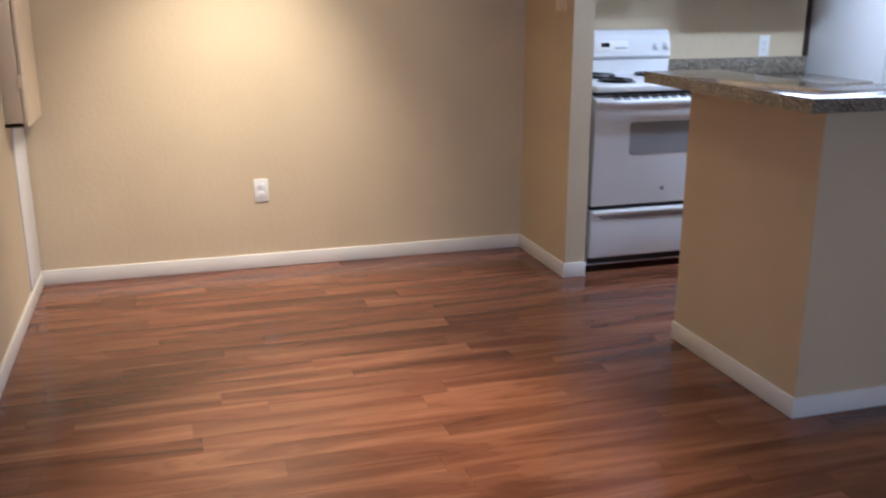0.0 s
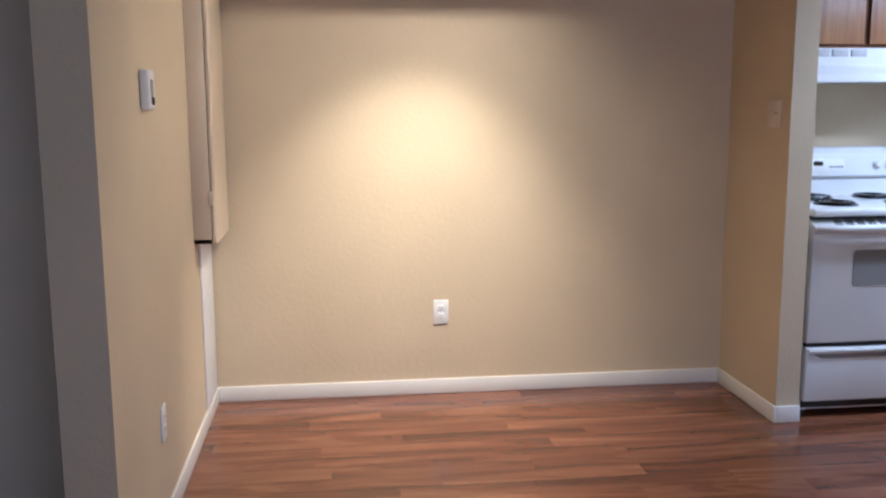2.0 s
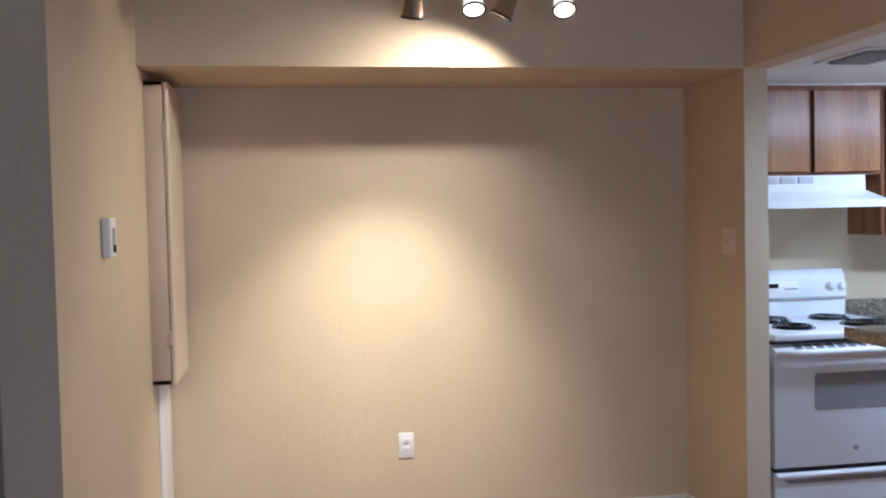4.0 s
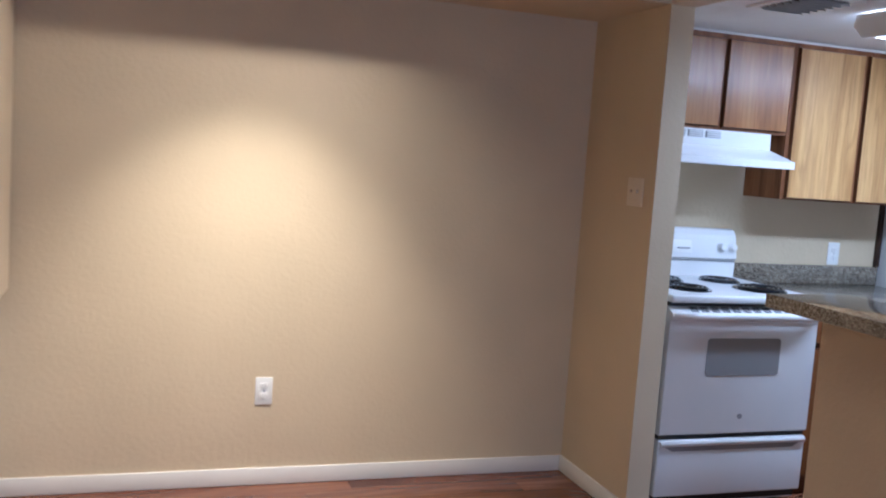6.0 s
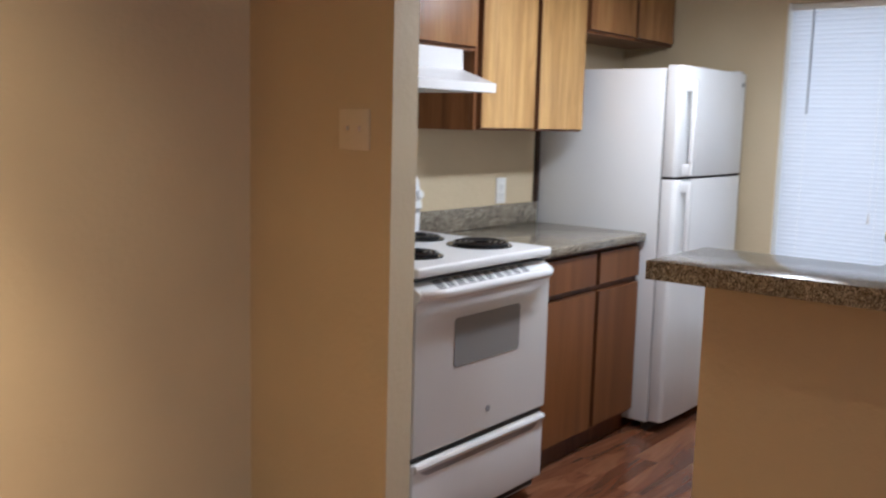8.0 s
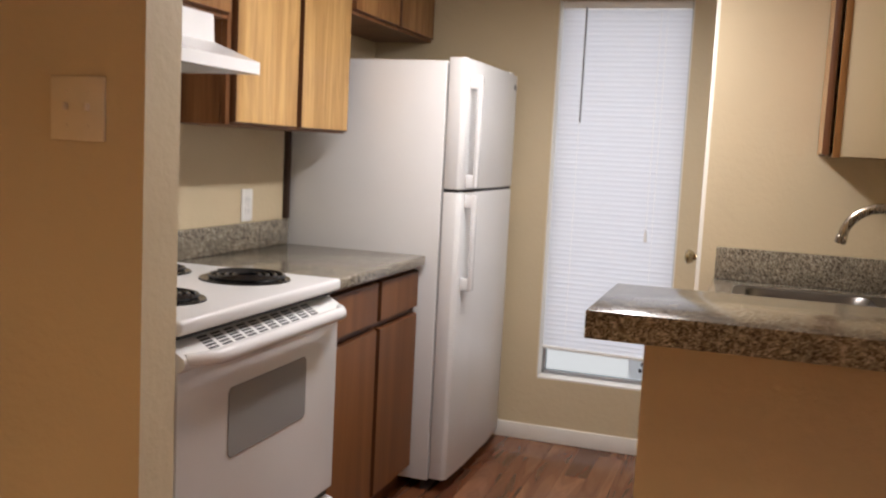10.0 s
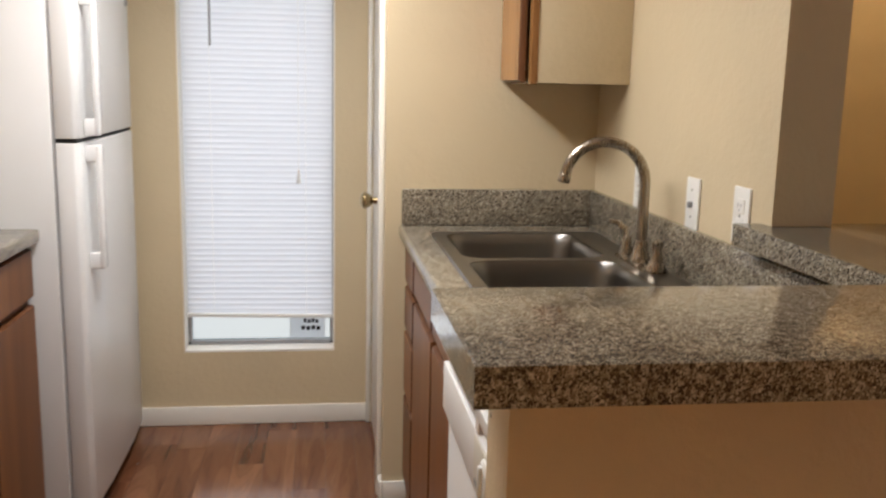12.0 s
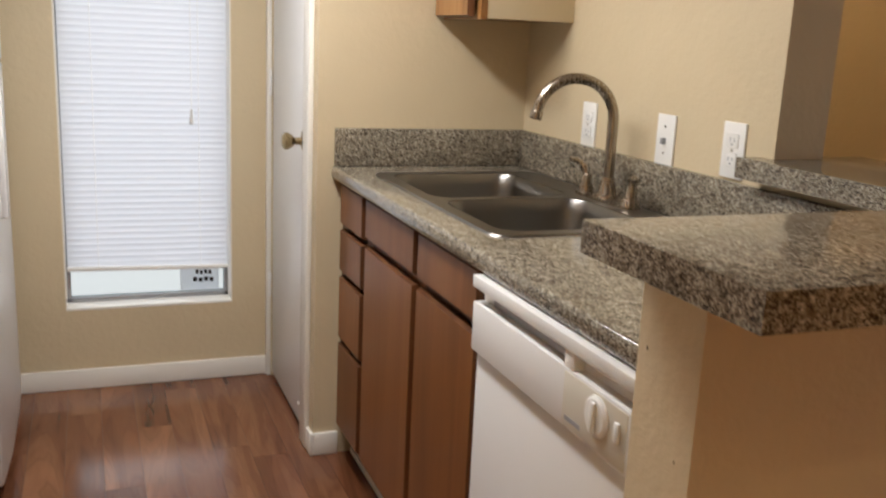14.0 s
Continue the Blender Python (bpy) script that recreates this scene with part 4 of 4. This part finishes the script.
# countertop with the sink cut out
KX0, KX1, KY0, KY1 = 0.882, 1.690, -2.035, -1.560
sinktop = thing("countertop", (1.0, YS1, 0.855), "grey-tan speckled laminate sink countertop with a backsplash", "countertop")
CZ0, CZ1 = 0.854, 0.890
cut = 0.012
tmp = bmesh.new()
edges = []
for x0, x1, y0, y1 in ((0.2175, XC - 0.001, YS1 + 0.001, -1.484), (KX0 + cut, KX1 - cut, KY0 + cut, KY1 - cut)):
    ring = [tmp.verts.new((x, y, CZ0)) for x, y in ((x0, y0), (x1, y0), (x1, y1), (x0, y1))]
    edges += [tmp.edges.new((ring[k], ring[(k + 1) % 4])) for k in range(4)]
bmesh.ops.triangle_fill(tmp, edges=edges, use_beauty=True)
up_ = bmesh.ops.extrude_face_region(tmp, geom=tmp.faces[:])
bmesh.ops.translate(tmp, verts=[g for g in up_["geom"] if isinstance(g, bmesh.types.BMVert)], vec=(0, 0, CZ1 - CZ0))
bmesh.ops.recalc_face_normals(tmp, faces=tmp.faces[:])
nose = [e_ for e_ in tmp.edges if all(abs(v.co.y + 1.484) < 1e-5 for v in e_.verts) and abs(e_.verts[0].co.z - e_.verts[1].co.z) < 1e-5]
bmesh.ops.bevel(tmp, geom=nose, offset=0.008, segments=3, affect="EDGES", profile=0.5)
bm = B()
merge(bm, tmp)
part("slab", bm, GRANITE, sinktop)
part("backsplash", box(B(), 0.2175, XC - 0.0215, YS1 + 0.001, YS1 + 0.020, CZ1 + 0.0005, 0.998, 0.004), GRANITE, sinktop)
part("side_splash", box(B(), XC - 0.021, XC - 0.001, YS1 + 0.001, -1.490, CZ1 + 0.0005, 0.998, 0.004), GRANITE, sinktop)

sink = thing("kitchen_sink", (1.28, -1.80, 0.89), "double-bowl stainless steel drop-in sink set in the counter", "sink")


def bowl_outline(x0, x1, y0, y1, r, n=6):
    pts = []
    for cx, cy, a0 in ((x1 - r, y1 - r, 0), (x0 + r, y1 - r, 90), (x0 + r, y0 + r, 180), (x1 - r, y0 + r, 270)):
        for k in range(n + 1):
            a = radians(a0 + 90 * k / n)
            pts.append((cx + r * math.cos(a), cy + r * math.sin(a)))
    return pts


def basin(x0, x1, y0, y1):
    """A pressed bowl hanging under the rim."""
    tmp = bmesh.new()
    levels = ((0.0, 0.003, 0.055), (0.004, -0.004, 0.053), (0.010, -0.030, 0.052), (0.018, -0.160, 0.055), (0.033, -0.188, 0.060), (0.075, -0.198, 0.050))
    loops = []
    for inset, dz, r in levels:
        loops.append([tmp.verts.new((x, y, CZ1 + dz)) for x, y in bowl_outline(x0 + inset, x1 - inset, y0 + inset, y1 - inset, r)])
    n = len(loops[0])
    for a, b in zip(loops, loops[1:]):
        for k in range(n):
            tmp.faces.new((a[k], a[(k + 1) % n], b[(k + 1) % n], b[k]))
    tmp.faces.new(loops[-1])
    bmesh.ops.recalc_face_normals(tmp, faces=tmp.faces[:])
    bmesh.ops.reverse_faces(tmp, faces=tmp.faces[:])
    return merge(B(), tmp)


bowls = ((0.915, 1.262, -1.950, -1.592), (1.292, 1.660, -1.950, -1.592))
# rim sheet with two openings
tmp = bmesh.new()
outer = [tmp.verts.new((x, y, CZ1 + 0.0045)) for x, y in bowl_outline(KX0, KX1, KY0, KY1, 0.035)]
edges = [tmp.edges.new((outer[k], outer[(k + 1) % len(outer)])) for k in range(len(outer))]
for b_ in bowls:
    hole = [tmp.verts.new((x, y, CZ1 + 0.0045)) for x, y in bowl_outline(*b_, 0.055)]
    edges += [tmp.edges.new((hole[k], hole[(k + 1) % len(hole)])) for k in range(len(hole))]
bmesh.ops.triangle_fill(tmp, edges=edges, use_beauty=True, use_dissolve=False)
skirt = [tmp.verts.new((x, y, CZ1 + 0.0005)) for x, y in bowl_outline(KX0 - 0.004, KX1 + 0.004, KY0 - 0.004, KY1 + 0.004, 0.038)]
for k in range(len(outer)):
    tmp.faces.new((outer[k], outer[(k + 1) % len(outer)], skirt[(k + 1) % len(outer)], skirt[k]))
bmesh.ops.recalc_face_normals(tmp, faces=tmp.faces[:])
bm = B()
merge(bm, tmp)
part("rim", bm, STEEL, sink)
for b_ in bowls:
    bowl = part("bowl", basin(*b_), STEEL, sink)
    cx, cy = (b_[0] + b_[1]) / 2, (b_[2] + b_[3]) / 2
    part("drain", lathe(B(), ((0.042, CZ1 - 0.1975), (0.040, CZ1 - 0.195), (0.028, CZ1 - 0.197), (0.01, CZ1 - 0.200)), Matrix.Translation((cx, cy, 0)), 20), CHROME, bowl, "chrome drain strainer")

# faucet: deck plate, gooseneck, lever, side spray
faucet = thing("faucet", (1.24, -1.995, 0.895), "brushed nickel gooseneck kitchen faucet with a side lever", "faucet")
fx, fy, fz = 1.218, -2.002, CZ1 + 0.0045
bm = B()
plate = bowl_outline(fx - 0.125, fx + 0.125, fy - 0.028, fy + 0.028, 0.026)
prism(bm, plate, 2, fz, fz + 0.006)
part("deck_plate", bm, NICKEL, faucet)
part("collar", lathe(B(), ((0.027, 0), (0.027, 0.006), (0.021, 0.016), (0.018, 0.040), (0.015, 0.052)), Matrix.Translation((fx, fy, fz + 0.005))), NICKEL, faucet)
bm = B()
R, lift_ = 0.093, 0.158
d_ = Vector((0.22, 1.0, 0)).normalized()
pts = [Vector((fx, fy, fz + 0.05 + lift_ * k / 8 * 0.9)) for k in range(9)]
c0 = pts[-1] + d_ * R
for k in range(1, 19):
    a = math.pi - k / 18 * radians(172)
    pts.append(c0 + d_ * (R * math.cos(a)) + Vector((0, 0, R * math.sin(a))))
tube(bm, pts, 0.0128, 16)
spout = part("spout", bm, NICKEL, faucet)
e = pts[-1]
dirn = (pts[-1] - pts[-2]).normalized()
part("aerator", rod(B(), e - dirn * 0.002, e + dirn * 0.018, 0.0148, seg=18, bevel=0.002), NICKEL, spout)
bm = B()
lathe(bm, ((0.020, 0), (0.019, 0.008), (0.014, 0.024), (0.013, 0.040), (0.010, 0.046)), Matrix.Translation((fx + 0.102, fy, fz + 0.005)), 20)
tube(bm, [(fx + 0.102, fy, fz + 0.045), (fx + 0.108, fy + 0.005, fz + 0.066), (fx + 0.116, fy + 0.020, fz + 0.080), (fx + 0.122, fy + 0.040, fz + 0.084)], [0.011, 0.010, 0.008, 0.006], 12)
part("handle", bm, NICKEL, faucet, "curved nickel lever")
bm = B()
lathe(bm, ((0.024, 0), (0.022, 0.010), (0.015, 0.022), (0.012, 0.050), (0.013, 0.062), (0.008, 0.066)), Matrix.Translation((fx - 0.104, fy, fz + 0.005)), 20)
tube(bm, [(fx - 0.104, fy, fz + 0.064), (fx - 0.118, fy + 0.004, fz + 0.072), (fx - 0.140, fy + 0.006, fz + 0.070)], [0.010, 0.009, 0.006], 10)
part("handle", bm, NICKEL, faucet, "curved nickel lever")

# dishwasher
WX0, WX1, WYF = 0.219, 0.770, -1.474
dish = thing("dishwasher", (0.48, -1.75, FLOOR), "white built-in dishwasher with a dial on its control panel", "dishwasher")
part("body", box(B(), WX0 + 0.004, WX1 - 0.004, YS1 + 0.03, WYF - 0.045, 0.10, 0.848), GAP, dish)
panel_bm = B()
box(panel_bm, WX0, WX1, WYF - 0.044, WYF, 0.715, 0.804, 0.002, 2)
box(panel_bm, WX0, WX1, WYF - 0.044, WYF + 0.003, 0.831, 0.853, 0.002, 2)
box(panel_bm, WX0, WX1, WYF - 0.044, WYF - 0.022, 0.803, 0.833)
control = part("control_panel", panel_bm, ALMOND, dish)
# grey strip along the back of the grip slot
part("handle_recess", box(B(), WX0 + 0.20, WX1 - 0.05, WYF - 0.024, WYF - 0.018, 0.806, 0.830), GREY, control, "grey strip in the grip slot")
part("latch", box(B(), WX0 + 0.185, WX0 + 0.212, WYF - 0.020, WYF - 0.001, 0.800, 0.834, 0.001), PLATE, control)
part("dial_plate", box(B(), WX0 + 0.035, WX0 + 0.205, WYF - 0.001, WYF + 0.0012, 0.720, 0.800, 0.001), DIALTAN, control, "beige printed dial plate")
part("dial", lathe(B(), ((0.030, 0), (0.0295, 0.003), (0.026, 0.005), (0.025, 0.006), (0.003, 0.0065)), Matrix.Translation((WX0 + 0.108, WYF + 0.001, 0.768)) @ pose(0, 0, 0, -90)), PLATE, control, "round white cycle dial")
part("dial_grip", box(B(), WX0 + 0.102, WX0 + 0.114, WYF + 0.006, WYF + 0.013, 0.746, 0.790, 0.003), PLATE, control)
part("rocker_switch", box(B(), WX0 + 0.049, WX0 + 0.060, WYF + 0.001, WYF + 0.006, 0.754, 0.782, 0.002), PLATE, control)
part("brand_bar", box(B(), WX0 + 0.150, WX0 + 0.195, WYF + 0.001, WYF + 0.0018, 0.729, 0.736), GREY, control)
part("door", box(B(), WX0, WX1, WYF - 0.040, WYF - 0.012, 0.115, 0.708, 0.004, 2), ALMOND, dish)
part("door_gap", box(B(), WX0 + 0.004, WX1 - 0.004, WYF - 0.042, WYF - 0.026, 0.707, 0.716), GAP, dish)
part("kick_plate", box(B(), WX0, WX1, WYF - 0.09, WYF - 0.075, FLOOR, 0.112), ALMOND, dish)

# breakfast bar on the half wall
bar = thing("bar_top", (0.15, -1.9, 1.018), "grey-tan speckled laminate breakfast bar top on the half wall", "bar top")
bm = B()
outline = ((-0.065, -1.385), (-0.065, -2.335), (0.785, -2.335), (0.785, YS0 - 0.001), (XP - 0.001, YS0 - 0.001), (XP - 0.001, YS1 + 0.001), (0.785, YS1 + 0.001), (0.785, -2.023), (0.251, -2.023), (0.251, -1.385))
prism(bm, outline, 2, 1.0175, 1.0575, 0.0008)
part("slab", bm, GRANITE, bar)
BAND = 0.0016
for x0, x1, y0, y1 in ((-0.065 - BAND, -0.065, -2.335, -1.385), (-0.065 - BAND, 0.251 + BAND, -1.385, -1.385 + BAND),
                       (0.251, 0.251 + BAND, -2.023 + BAND, -1.385), (0.251 + BAND, 0.785, -2.023, -2.023 + BAND),
                       (-0.065 - BAND, 0.785 + BAND, -2.335 - BAND, -2.335), (0.785, 0.785 + BAND, -2.335, YS0 - 0.001),
                       (0.785, 0.785 + BAND, YS1 + 0.001, -2.023 + BAND)):
    part("edge_band", box(B(), x0, x1, y0, y1, 1.0172, 1.0570), GRANITE, bar, "laminate edge band")


# ---- floor planks, last ----
PW, GAPW = 0.1045, 0.0009
rng = random.Random(5)
plank_meshes = {}


def plank_mesh(length):
    key = round(length, 2)
    if key not in plank_meshes:
        bm = bmesh.new()
        box(bm, -key / 2 + GAPW / 2, key / 2 - GAPW / 2, -PW / 2 + GAPW / 2, PW / 2 - GAPW / 2, -0.003, 0.0)
        plank_meshes[key] = mesh_of("plank", bm, FLOORWOOD)
    return plank_meshes[key]


rest = bmesh.new()
y = YK - PW / 2
while y > -6.6:
    x = -5.0 - rng.random() * 0.9
    while x < 3.3:
        length = rng.choice((0.61, 0.76, 0.92, 1.22))
        cx, lift = x + length / 2, rng.uniform(-0.0003, 0.0)
        if -2.45 < cx < 2.5 and y > -3.3:
            ob = new("plank", plank_mesh(length))
            ob.parent, ob.location = floor, (cx, y, FLOOR + lift)
        else:
            box(rest, max(x, -5.0) + GAPW / 2, min(x + length, 3.3) - GAPW / 2, y - PW / 2 + GAPW / 2, y + PW / 2 - GAPW / 2, FLOOR - 0.003, FLOOR + lift)
        x += length
    y -= PW
far_planks = part("planks", rest, FLOORWOOD, floor)
tagged(far_planks, kind="stuff")
